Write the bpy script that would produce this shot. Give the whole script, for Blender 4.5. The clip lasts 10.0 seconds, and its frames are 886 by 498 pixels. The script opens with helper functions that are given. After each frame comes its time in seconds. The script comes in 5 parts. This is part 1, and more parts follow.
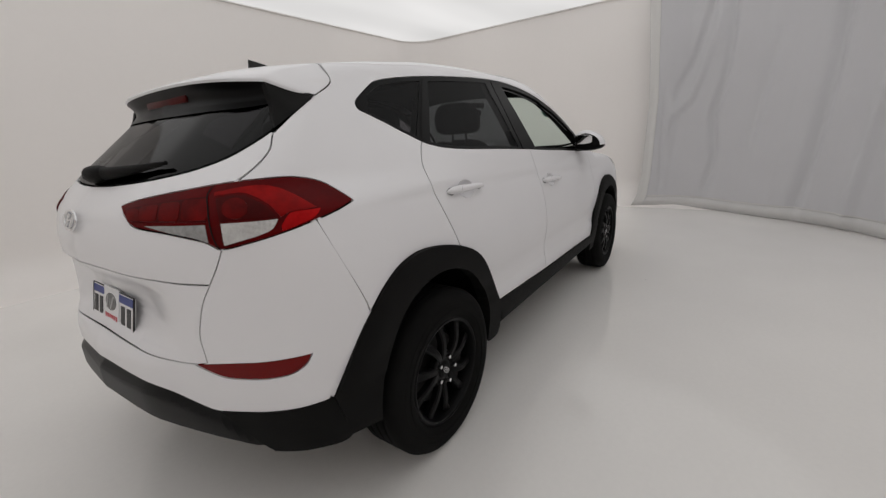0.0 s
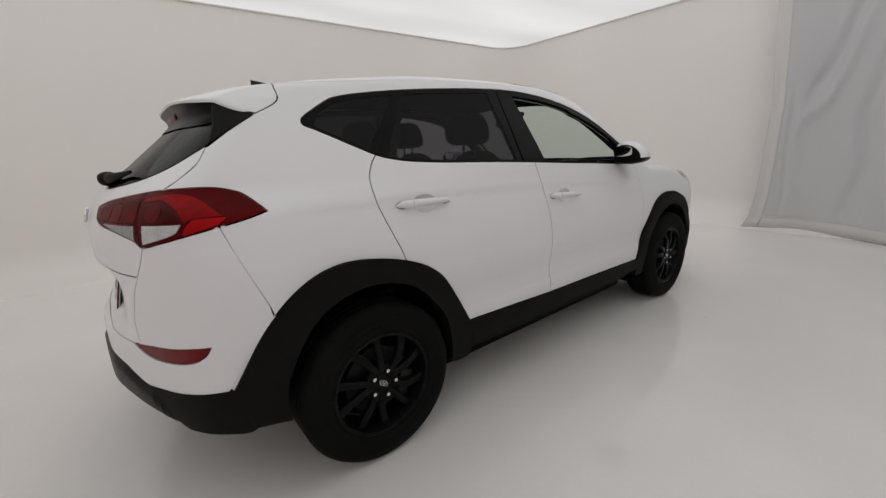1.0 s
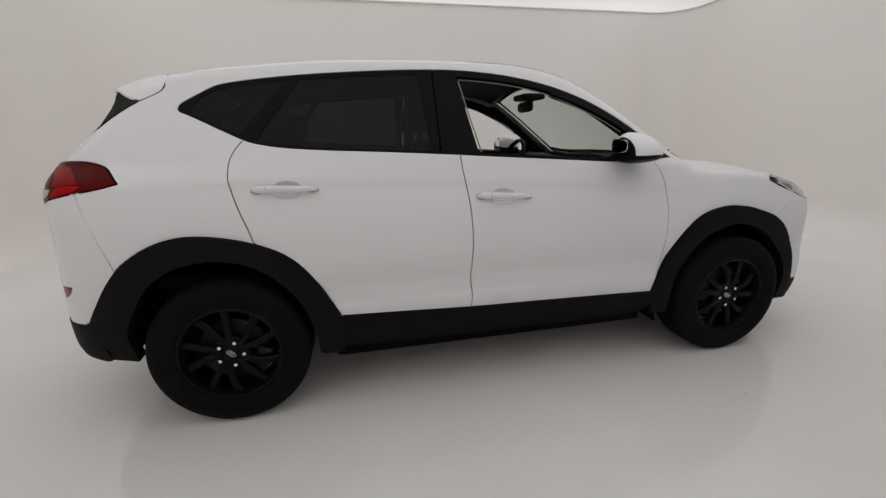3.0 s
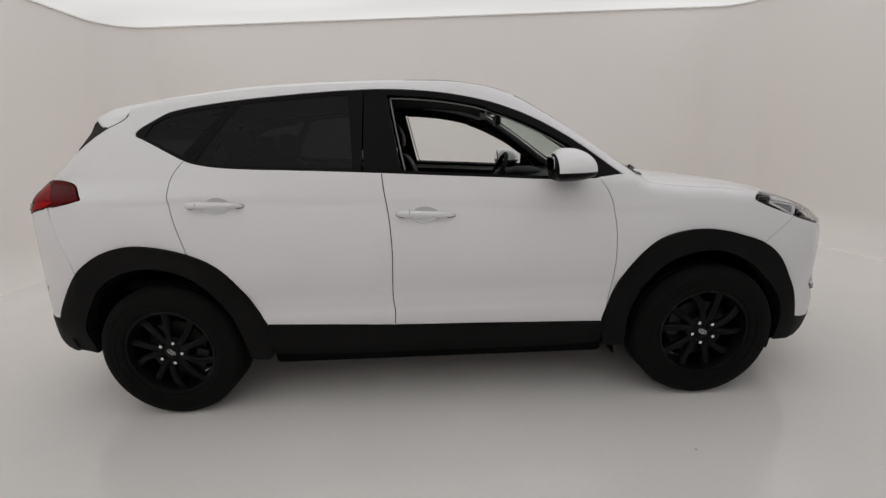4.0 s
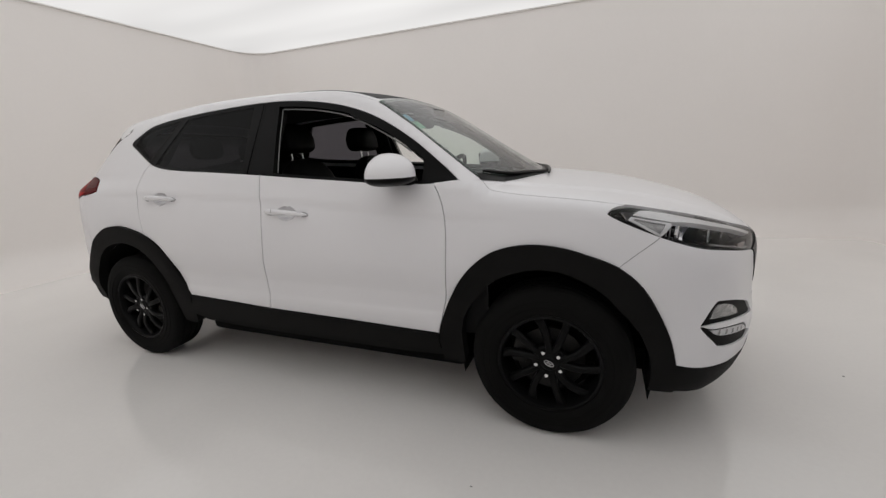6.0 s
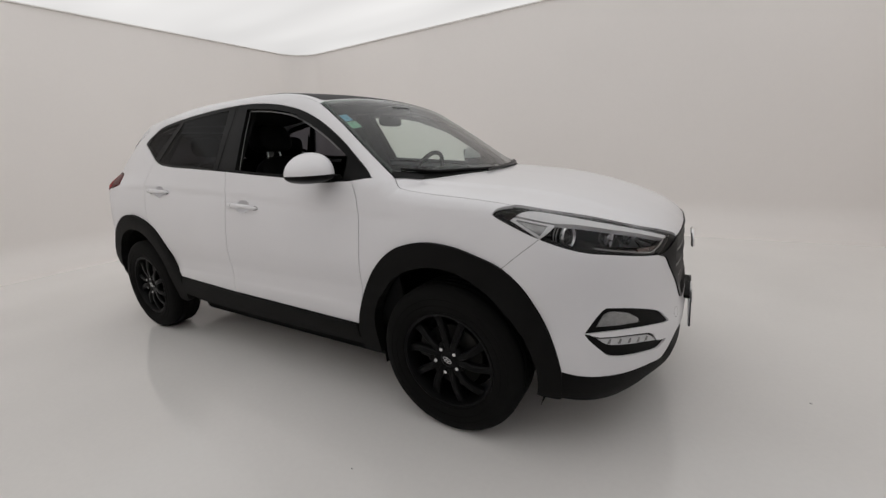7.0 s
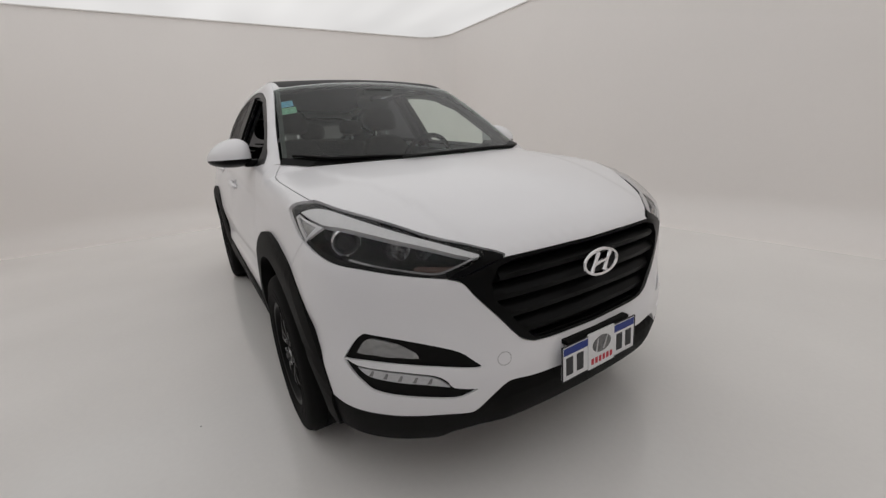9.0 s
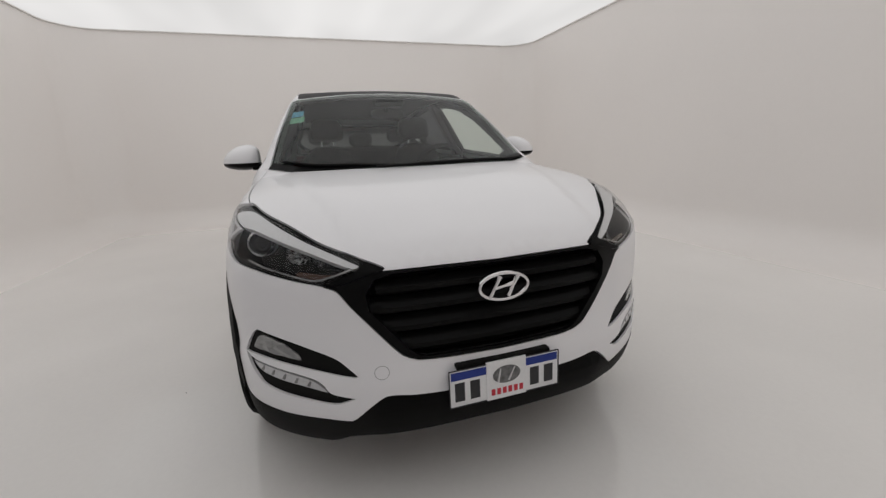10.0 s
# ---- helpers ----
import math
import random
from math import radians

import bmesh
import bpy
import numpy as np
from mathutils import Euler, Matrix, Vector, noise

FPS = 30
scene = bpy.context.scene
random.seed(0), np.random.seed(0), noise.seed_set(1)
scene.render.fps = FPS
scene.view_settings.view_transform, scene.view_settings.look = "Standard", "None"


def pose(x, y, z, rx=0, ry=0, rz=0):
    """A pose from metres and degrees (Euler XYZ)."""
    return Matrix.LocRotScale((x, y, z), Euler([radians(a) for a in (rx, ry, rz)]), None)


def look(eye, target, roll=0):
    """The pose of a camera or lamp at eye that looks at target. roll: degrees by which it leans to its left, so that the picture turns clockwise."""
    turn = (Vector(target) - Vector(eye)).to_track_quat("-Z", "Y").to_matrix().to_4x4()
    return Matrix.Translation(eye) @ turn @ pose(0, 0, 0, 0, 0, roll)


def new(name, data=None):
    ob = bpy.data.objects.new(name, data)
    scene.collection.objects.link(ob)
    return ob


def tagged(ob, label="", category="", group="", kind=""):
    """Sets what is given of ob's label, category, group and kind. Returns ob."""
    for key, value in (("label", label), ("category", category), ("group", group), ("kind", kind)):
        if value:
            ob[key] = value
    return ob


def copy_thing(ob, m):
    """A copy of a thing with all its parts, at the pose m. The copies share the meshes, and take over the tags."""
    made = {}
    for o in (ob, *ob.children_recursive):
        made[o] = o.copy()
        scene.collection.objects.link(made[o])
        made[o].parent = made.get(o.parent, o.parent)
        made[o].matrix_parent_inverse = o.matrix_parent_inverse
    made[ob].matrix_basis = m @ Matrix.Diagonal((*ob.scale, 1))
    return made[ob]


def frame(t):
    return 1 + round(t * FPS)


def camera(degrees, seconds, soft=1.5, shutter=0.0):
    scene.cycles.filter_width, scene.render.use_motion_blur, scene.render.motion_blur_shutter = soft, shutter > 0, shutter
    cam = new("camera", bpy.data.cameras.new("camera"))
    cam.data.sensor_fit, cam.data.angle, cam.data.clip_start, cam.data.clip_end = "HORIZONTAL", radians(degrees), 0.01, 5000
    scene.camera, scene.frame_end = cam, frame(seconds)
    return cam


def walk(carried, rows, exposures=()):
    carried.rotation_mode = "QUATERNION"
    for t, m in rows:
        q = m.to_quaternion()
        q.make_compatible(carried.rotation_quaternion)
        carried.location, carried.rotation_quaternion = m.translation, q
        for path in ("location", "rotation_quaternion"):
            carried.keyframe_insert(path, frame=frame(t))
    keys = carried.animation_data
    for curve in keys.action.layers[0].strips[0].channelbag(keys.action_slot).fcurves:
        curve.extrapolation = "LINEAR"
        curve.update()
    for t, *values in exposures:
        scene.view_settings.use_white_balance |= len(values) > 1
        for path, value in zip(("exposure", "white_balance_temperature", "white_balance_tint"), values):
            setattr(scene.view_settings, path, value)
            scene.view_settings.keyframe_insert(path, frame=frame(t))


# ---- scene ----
cam = camera(95.7, 10.0, soft=1.4)
PATH = [
    (0, (-2.531, -1.776, 1.291), (-0.968, -0.652, 0.75), -3.5),
    (0.5, (-2.298, -2.035, 1.296), (-0.944, -0.645, 0.81), -3.4),
    (1, (-2.038, -2.244, 1.291), (-0.843, -0.717, 0.801), -3.0),
    (1.5, (-1.748, -2.404, 1.283), (-0.768, -0.738, 0.771), -4.4),
    (2, (-1.425, -2.558, 1.282), (-0.648, -0.784, 0.784), -3.3),
    (2.5, (-1.072, -2.622, 1.253), (-0.474, -0.783, 0.742), -2.5),
    (3, (-0.716, -2.681, 1.271), (-0.326, -0.795, 0.731), -1.3),
    (3.2, (-0.564, -2.714, 1.297), (-0.235, -0.811, 0.776), -1.7),
    (4.3, (0.263, -2.745, 1.288), (0.155, -0.804, 0.818), -2.1),
    (4.5, (0.413, -2.755, 1.262), (0.243, -0.813, 0.818), -2.1),
    (5, (0.784, -2.684, 1.237), (0.437, -0.769, 0.774), -2.5),
    (5.5, (1.141, -2.619, 1.261), (0.549, -0.764, 0.803), -2.5),
    (6, (1.511, -2.519, 1.269), (0.793, -0.714, 0.794), -2.8),
    (6.2, (1.66, -2.459, 1.228), (0.9, -0.668, 0.765), -0.9),
    (7.3, (2.317, -2.117, 1.263), (1.211, -0.527, 0.767), -4.0),
    (7.5, (2.393, -1.994, 1.238), (1.233, -0.444, 0.735), -3.5),
    (8, (2.614, -1.733, 1.234), (1.289, -0.331, 0.707), -4.5),
    (8.5, (2.853, -1.46, 1.228), (1.34, -0.264, 0.697), -3.5),
    (9, (3.046, -1.135, 1.213), (1.408, -0.122, 0.674), -3.7),
    (9.5, (3.225, -0.832, 1.213), (1.468, -0.027, 0.697), -2.5),
    (10, (3.317, -0.546, 1.201), (1.468, 0.044, 0.717), -2.3),
]
walk(cam, [(t, look(eye, target, roll)) for t, eye, target, roll in PATH], ((0, 0), (1.5, -.01), (3, 0), (4.4, .07), (5.6, .12), (7.5, .05), (9, .01), (10, .02)))

# ---- light: one luminous stretched ceiling over the whole room ----
world = bpy.data.worlds.new("world")
world.use_nodes = True
world.node_tree.nodes["Background"].inputs[0].default_value = (.02, .02, .02, 1)
world.node_tree.nodes["Background"].inputs[1].default_value = .2
scene.world = world
CEILING_GLOW = 0.775


# ---- materials ----
def mat(name, colour, rough=.5, metal=0.0, coat=0.0, grain=0.0, grain_size=60.0, stain=0.0, stain_size=1.5, bump=0.0, sheen=0.0, spec=.5):
    """A surface with its colour varied at two scales, and fine relief."""
    m = bpy.data.materials.new(name)
    m.use_nodes = True
    nt = m.node_tree
    b = nt.nodes["Principled BSDF"]
    b.inputs["Base Color"].default_value = (*colour, 1)
    b.inputs["Roughness"].default_value, b.inputs["Metallic"].default_value = rough, metal
    b.inputs["Coat Weight"].default_value, b.inputs["Coat Roughness"].default_value = coat, .04
    b.inputs["Sheen Weight"].default_value = sheen
    b.inputs["Specular IOR Level"].default_value = spec
    if not (grain or stain or bump):
        return m
    coords = nt.nodes.new("ShaderNodeTexCoord")
    fine, wide = nt.nodes.new("ShaderNodeTexNoise"), nt.nodes.new("ShaderNodeTexNoise")
    fine.inputs["Scale"].default_value, wide.inputs["Scale"].default_value = grain_size, stain_size
    fine.inputs["Detail"].default_value, wide.inputs["Detail"].default_value = 3, 4
    last = None
    for tex, amount in ((fine, grain), (wide, stain)):
        nt.links.new(coords.outputs["Object"], tex.inputs["Vector"])
        if amount:
            ramp = nt.nodes.new("ShaderNodeMapRange")
            ramp.inputs["From Min"].default_value, ramp.inputs["From Max"].default_value = .3, .7
            ramp.inputs["To Min"].default_value, ramp.inputs["To Max"].default_value = 1 - amount, 1 + amount
            nt.links.new(tex.outputs["Fac"], ramp.inputs["Value"])
            mul = nt.nodes.new("ShaderNodeVectorMath")
            mul.operation = "SCALE"
            if last:
                nt.links.new(last, mul.inputs[0])
            else:
                mul.inputs[0].default_value = colour
            nt.links.new(ramp.outputs["Result"], mul.inputs["Scale"])
            last = mul.outputs[0]
    if last:
        nt.links.new(last, b.inputs["Base Color"])
    if bump:
        relief = nt.nodes.new("ShaderNodeBump")
        relief.inputs["Strength"].default_value, relief.inputs["Distance"].default_value = bump, .002
        nt.links.new(fine.outputs["Fac"], relief.inputs["Height"])
        nt.links.new(relief.outputs["Normal"], b.inputs["Normal"])
    return m


def pane(name, tint, gloss=1.0, rough=.09, base=.07):
    """A thin sheet of tinted glass: light passes through it, and its face mirrors by Fresnel."""
    m = bpy.data.materials.new(name)
    m.use_nodes = True
    nt = m.node_tree
    nt.nodes.remove(nt.nodes["Principled BSDF"])
    clear, shine, facing, power, scale, mix = (nt.nodes.new("ShaderNode" + k) for k in ("BsdfTransparent", "BsdfGlossy", "LayerWeight", "Math", "Math", "MixShader"))
    clear.inputs["Color"].default_value = (*tint, 1)
    shine.inputs["Roughness"].default_value = rough
    facing.inputs["Blend"].default_value = .5
    power.operation, power.inputs[1].default_value = "POWER", 5
    scale.operation, scale.inputs[1].default_value, scale.inputs[2].default_value = "MULTIPLY_ADD", .92 * gloss, base * gloss
    nt.links.new(facing.outputs["Facing"], power.inputs[0])
    nt.links.new(power.outputs[0], scale.inputs[0])
    nt.links.new(scale.outputs[0], mix.inputs[0])
    nt.links.new(clear.outputs[0], mix.inputs[1])
    nt.links.new(shine.outputs[0], mix.inputs[2])
    nt.links.new(mix.outputs[0], nt.nodes["Material Output"].inputs["Surface"])
    return m


def glow(name, colour, strength, uneven=0.0):
    m = bpy.data.materials.new(name)
    m.use_nodes = True
    nt = m.node_tree
    nt.nodes.remove(nt.nodes["Principled BSDF"])
    e = nt.nodes.new("ShaderNodeEmission")
    e.inputs["Color"].default_value, e.inputs["Strength"].default_value = (*colour, 1), strength
    if uneven:
        coords, spread, tex, ramp = (nt.nodes.new("ShaderNode" + k) for k in ("TexCoord", "Mapping", "TexNoise", "MapRange"))
        spread.inputs["Scale"].default_value = (.28, 1.1, 1)
        tex.inputs["Scale"].default_value, tex.inputs["Detail"].default_value = 1.0, 1
        ramp.inputs["From Min"].default_value, ramp.inputs["From Max"].default_value = .3, .7
        ramp.inputs["To Min"].default_value, ramp.inputs["To Max"].default_value = strength * (1 - uneven), strength * (1 + uneven)
        nt.links.new(coords.outputs["Object"], spread.inputs["Vector"])
        nt.links.new(spread.outputs[0], tex.inputs["Vector"])
        nt.links.new(tex.outputs["Fac"], ramp.inputs["Value"])
        # the lamps behind the membrane thin out towards its edges
        split = nt.nodes.new("ShaderNodeSeparateXYZ")
        nt.links.new(coords.outputs["Object"], split.inputs[0])
        gain = ramp.outputs[0]
        for axis, middle, half in (("X", .04, 4.89), ("Y", .035, 3.985)):
            shift, size, edge, by = (nt.nodes.new("ShaderNode" + k) for k in ("Math", "Math", "MapRange", "Math"))
            shift.operation, shift.inputs[1].default_value = "SUBTRACT", middle
            size.operation = "ABSOLUTE"
            edge.interpolation_type = "SMOOTHSTEP"
            edge.inputs["From Min"].default_value, edge.inputs["From Max"].default_value = half - 1.3, half
            edge.inputs["To Min"].default_value, edge.inputs["To Max"].default_value = 1, .96
            by.operation = "MULTIPLY"
            nt.links.new(split.outputs[axis], shift.inputs[0])
            nt.links.new(shift.outputs[0], size.inputs[0])
            nt.links.new(size.outputs[0], edge.inputs["Value"])
            nt.links.new(edge.outputs[0], by.inputs[0])
            nt.links.new(gain, by.inputs[1])
            gain = by.outputs[0]
        nt.links.new(gain, e.inputs["Strength"])
    nt.links.new(e.outputs[0], nt.nodes["Material Output"].inputs["Surface"])
    return m


WALL = mat("wall_paint", (.868, .834, .81), .45, grain=.004, grain_size=25, stain=.012, stain_size=.6, bump=.012)
FLOOR = mat("floor_epoxy", (.775, .758, .738), .1, grain=.01, grain_size=40, stain=.03, stain_size=.9, bump=.008)
LIT_CEILING = glow("lit_membrane", (1, .985, .975), CEILING_GLOW, .08)


def paler_edges(m, edge_gain):
    """Scales the base colour up smoothly towards the walls; the middle of the room keeps it."""
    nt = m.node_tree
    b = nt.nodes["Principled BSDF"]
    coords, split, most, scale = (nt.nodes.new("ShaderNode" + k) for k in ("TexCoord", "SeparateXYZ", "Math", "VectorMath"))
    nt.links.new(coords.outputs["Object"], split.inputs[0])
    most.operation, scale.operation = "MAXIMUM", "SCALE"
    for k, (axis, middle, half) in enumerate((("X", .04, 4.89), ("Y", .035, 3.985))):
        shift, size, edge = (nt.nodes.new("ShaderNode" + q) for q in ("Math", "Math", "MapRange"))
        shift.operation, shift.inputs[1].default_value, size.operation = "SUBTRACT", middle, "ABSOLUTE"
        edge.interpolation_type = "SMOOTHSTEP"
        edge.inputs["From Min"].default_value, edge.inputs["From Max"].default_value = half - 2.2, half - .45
        edge.inputs["To Min"].default_value, edge.inputs["To Max"].default_value = 1, edge_gain
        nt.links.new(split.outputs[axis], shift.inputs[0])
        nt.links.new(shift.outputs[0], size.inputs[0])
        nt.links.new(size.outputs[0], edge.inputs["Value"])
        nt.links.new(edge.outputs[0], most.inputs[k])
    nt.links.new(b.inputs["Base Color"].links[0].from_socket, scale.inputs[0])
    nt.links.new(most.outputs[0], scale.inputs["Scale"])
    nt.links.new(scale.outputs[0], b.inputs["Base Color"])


paler_edges(FLOOR, 1.1)
TRACK = mat("white_track", (.78, .76, .74), .5, grain=.05, grain_size=30)
CLOTH = mat("grey_curtain_cloth", (.575, .57, .588), .9, grain=.04, grain_size=350, stain=.02, stain_size=1.2, bump=.25, sheen=.2)
HEM = mat("white_hem_cloth", (.67, .66, .645), .9, grain=.04, grain_size=300, bump=.2)
PAINT = mat("white_paint", (.775, .77, .788), .36, coat=.4, grain=.006, grain_size=900, stain=.008, stain_size=3, spec=.4)
PLASTIC = mat("black_textured_plastic", (.006, .0058, .0056), .6, grain=.2, grain_size=500, stain=.15, stain_size=8, bump=.25, spec=.1)
GLOSS = mat("black_gloss", (.004, .004, .004), .1, grain=.05, grain_size=200, spec=.28)
SATIN_BLACK = mat("satin_black_trim", (.0045, .0044, .0045), .32, grain=.1, grain_size=200, spec=.07)
VALANCE = mat("grey_black_valance", (.006, .006, .0062), .4, grain=.1, grain_size=300, spec=.22)
ROOF_BLACK = mat("matt_black_roof", (.008, .007, .007), .5, grain=.1, grain_size=200, spec=.1)
SEAL = mat("black_rubber_seal", (.008, .008, .008), .8, grain=.1, grain_size=200, spec=.1)
SHUT = mat("shut_line_seal", (.012, .012, .012), .9, grain=.1, grain_size=200, spec=.1)
RUBBER = mat("tyre_rubber", (.004, .0039, .0037), .8, grain=.25, grain_size=180, stain=.25, stain_size=9, bump=.35, spec=.12)
RIM = mat("black_rim_paint", (.004, .004, .0042), .35, grain=.08, grain_size=150, spec=.1)
DARK = mat("dark_liner", (.004, .004, .004), .9, grain=.2, grain_size=90, bump=.3, spec=.08)
STEEL = mat("brake_steel", (.02, .019, .018), .5, metal=.6, grain=.2, grain_size=120)
CHROME = mat("chrome", (.75, .75, .76), .12, metal=1, grain=.02, grain_size=80)
SATIN = mat("satin_silver", (.6, .6, .61), .35, metal=.5, grain=.03, grain_size=200)
TRIM = mat("dark_cabin_plastic", (.01, .01, .0105), .6, grain=.12, grain_size=90, spec=.2)
LEATHER = mat("black_leather", (.004, .0039, .0039), .55, grain=.15, grain_size=90, stain=.1, stain_size=10, spec=.1)
CHANNEL = mat("grey_window_channel", (.16, .16, .16), .45, grain=.1, grain_size=150)
GASKET = mat("grey_gasket", (.3, .3, .3), .8, grain=.1, grain_size=150, spec=.1)
PALE_SEAM = mat("pale_bumper_seam", (.46, .44, .42), .7, grain=.1, grain_size=150)
SLAT = mat("black_slat_plastic", (.004, .004, .004), .3, grain=.1, grain_size=200, spec=.07)
STRIP = mat("pale_light_strip", (.48, .48, .49), .25, metal=.1, coat=.3, grain=.08, grain_size=90)
LINING = mat("dark_headlining", (.025, .025, .025), .95, grain=.05, grain_size=500, bump=.2)
RED = mat("red_lamp_lens", (.085, .002, .0025), .25, grain=.05, grain_size=90, stain=.25, stain_size=8, spec=.06)
RED_MID = mat("red_lamp_chamber", (.2, .003, .003), .3, grain=.1, grain_size=60, stain=.3, stain_size=14, spec=.06)
RED_BRIGHT = mat("bright_red_lamp_lens", (.38, .004, .005), .3, grain=.1, grain_size=120, stain=.2, stain_size=14, spec=.06)
RED_CELL = mat("red_lamp_cell", (.055, .0015, .0015), .3, grain=.1, grain_size=70, stain=.25, stain_size=14, spec=.06)
RED_DIM = mat("dim_red_light_cell", (.1, .002, .002), .3, grain=.1, grain_size=70, stain=.35, stain_size=20, spec=.06)
REFLEX = mat("red_reflex_lens", (.15, .003, .003), .2, grain=.25, grain_size=700, bump=.3, spec=.2)
CLEAR_LENS = mat("clear_lamp_insert", (.3, .3, .3), .2, metal=.5, coat=.3, grain=.16, grain_size=70, stain=.15, stain_size=25)
TAIL_CLEAR = mat("clear_reversing_lens", (.52, .515, .505), .16, metal=.25, coat=.3, grain=.06, grain_size=160, stain=.12, stain_size=20)
PALE = mat("pale_lamp_plastic", (.6, .6, .61), .3, coat=.3, grain=.05, grain_size=120)
SMUDGE = mat("grey_smudge", (.4, .39, .38), .6, grain=.2, grain_size=300)
HEM_LOW = mat("grey_hem_cloth", (.62, .61, .605), .9, grain=.04, grain_size=300, stain=.03, stain_size=2, bump=.2)
AMBER = mat("amber_lamp", (.06, .034, .026), .25, coat=.5, grain=.1, grain_size=100)
PLATE = mat("white_plate", (.74, .74, .75), .4, grain=.03, grain_size=90)
BLUE = mat("blue_band", (.015, .035, .22), .4, grain=.05, grain_size=90, spec=.3)
INK = mat("black_ink", (.012, .012, .015), .5, grain=.05, grain_size=90)
REDINK = mat("red_ink", (.5, .02, .04), .5, grain=.05, grain_size=90)
GREYINK = mat("grey_print", (.12, .12, .12), .4, grain=.4, grain_size=60)
SKY_STICKER = mat("blue_sticker", (.12, .35, .55), .5, grain=.3, grain_size=60)
GREEN_STICKER = mat("green_sticker", (.22, .42, .3), .5, grain=.3, grain_size=60)
TINTED = pane("tinted_glass", (.1, .098, .11), .25)
WINDSCREEN = pane("windscreen_glass", (.72, .815, .765), 1.05, rough=.22, base=.042)
CLEAR = pane("side_glass", (.965, .98, .97), .6, rough=.03, base=.045)
LAMP_GLASS = pane("lamp_cover", (.95, .95, .95), .95, rough=.05, base=.025)
REAR_GLASS = pane("rear_tinted_glass", (.13, .13, .137), .55, rough=.06, base=.04)
MIRROR = mat("mirror_glass", (.8, .8, .8), .03, metal=1)

# ---- the body's surface ----
def curve(*pts):
    """A smooth function through (x, y) knots, straight beyond its ends."""
    k = np.array(pts, float)
    xs, ys = k[:, 0], k[:, 1]
    d = np.diff(ys) / np.diff(xs)
    m = np.r_[d[0], np.where(d[:-1] * d[1:] > 0, 2 * d[:-1] * d[1:] / np.where(d[:-1] * d[1:] > 0, d[:-1] + d[1:], 1), 0), d[-1]]

    def at(x):
        x = np.asarray(x, float)
        i = np.clip(np.searchsorted(xs, x) - 1, 0, len(d) - 1)
        h = xs[i + 1] - xs[i]
        t = (x - xs[i]) / h
        u = np.clip(t, 0, 1)
        y = ys[i] * (1 + 2 * u) * (1 - u) ** 2 + h * m[i] * u * (1 - u) ** 2 + ys[i + 1] * u * u * (3 - 2 * u) + h * m[i + 1] * u * u * (u - 1)
        return y + (t - u) * h * np.where(t < 0, m[i], m[i + 1])
    return at


def step(a, b, v):
    u = np.clip((v - a) / (b - a), 0, 1)
    return u * u * (3 - 2 * u)


def soft_max(a, b, k):
    h = np.clip(k - np.abs(a - b), 0, None) / k
    return np.maximum(a, b) + h * h * k / 4


# half-width of the flank by height, and how it draws in towards nose and tail
FLANK = curve((.15, .83), (.3, .872), (.44, .889), (.5, .892), (.545, .884), (.6, .883), (.68, .894), (.74, .898), (.82, .892), (.9, .88), (.98, .862), (1.05, .843), (1.12, .82), (1.19, .797), (1.3, .742), (1.4, .69), (1.5, .635), (1.56, .604), (1.62, .576), (1.7, .52))
DRAW_LOW = curve((-2.2, .06), (-1.9, .015), (-1.68, .004), (-1.4, .004), (-1, 0), (.6, 0), (1.1, .003), (1.55, .014), (1.9, .03), (2.2, .1))
DRAW_HIGH = curve((-2.1, .16), (-1.8, .07), (-1.6, .04), (-1.45, .03), (-1.19, .018), (-.9, .008), (-.4, 0), (.1, 0), (.43, .004), (.81, .028), (1.01, .055), (1.2, .1))
CREASE = curve((-1.7, 1.1), (-.9, 1.085), (0, 1.045), (.9, .985), (1.5, .95))
# nose and tail: centre-line reach by height, and how it falls back outwards
NOSE = curve((.15, 2.09), (.22, 2.15), (.3, 2.195), (.4, 2.218), (.48, 2.22), (.56, 2.208), (.65, 2.202), (.77, 2.2), (.85, 2.184), (.9, 2.14), (1.0, 2.03))
NOSE_BACK = curve((0, 0), (.2, .006), (.37, .022), (.5, .066), (.6, .115), (.7, .18), (.78, .255), (.84, .335), (.9, .5), (.95, .85))
TAIL = curve((.15, -2.08), (.25, -2.15), (.35, -2.19), (.5, -2.205), (.64, -2.204), (.8, -2.192), (.93, -2.184), (1.02, -2.178), (1.1, -2.158), (1.17, -2.112), (1.22, -2.062), (1.3, -1.97), (1.4, -1.855), (1.5, -1.74), (1.6, -1.63))
TAIL_HOLLOW = curve((.66, 0), (.69, .014), (.74, .066), (.8, .084), (.87, .07), (.92, .026), (.95, .004), (.97, 0))
TAIL_BACK = curve((0, 0), (.3, .022), (.5, .08), (.65, .15), (.75, .205), (.82, .27), (.88, .4), (.93, .7))
# centre line of hood, windscreen and roof, and their crown
HOOD = curve((.9, 1.14), (1.08, 1.125), (1.3, 1.102), (1.6, 1.063), (1.8, 1.022), (1.95, .977), (2.08, .925), (2.16, .88), (2.2, .845), (2.3, .72))
HOOD_CROWN = curve((0, 0), (.3, .004), (.5, .012), (.65, .024), (.74, .037), (.8, .056), (.86, .1))
CABIN = curve((-1.9, 1.495), (-1.7, 1.558), (-1.5, 1.595), (-1.2, 1.63), (-.8, 1.651), (-.4, 1.653), (0, 1.644), (.25, 1.622), (.42, 1.579), (.6, 1.478), (.8, 1.357), (1.0, 1.235), (1.2, 1.112), (1.4, .988))
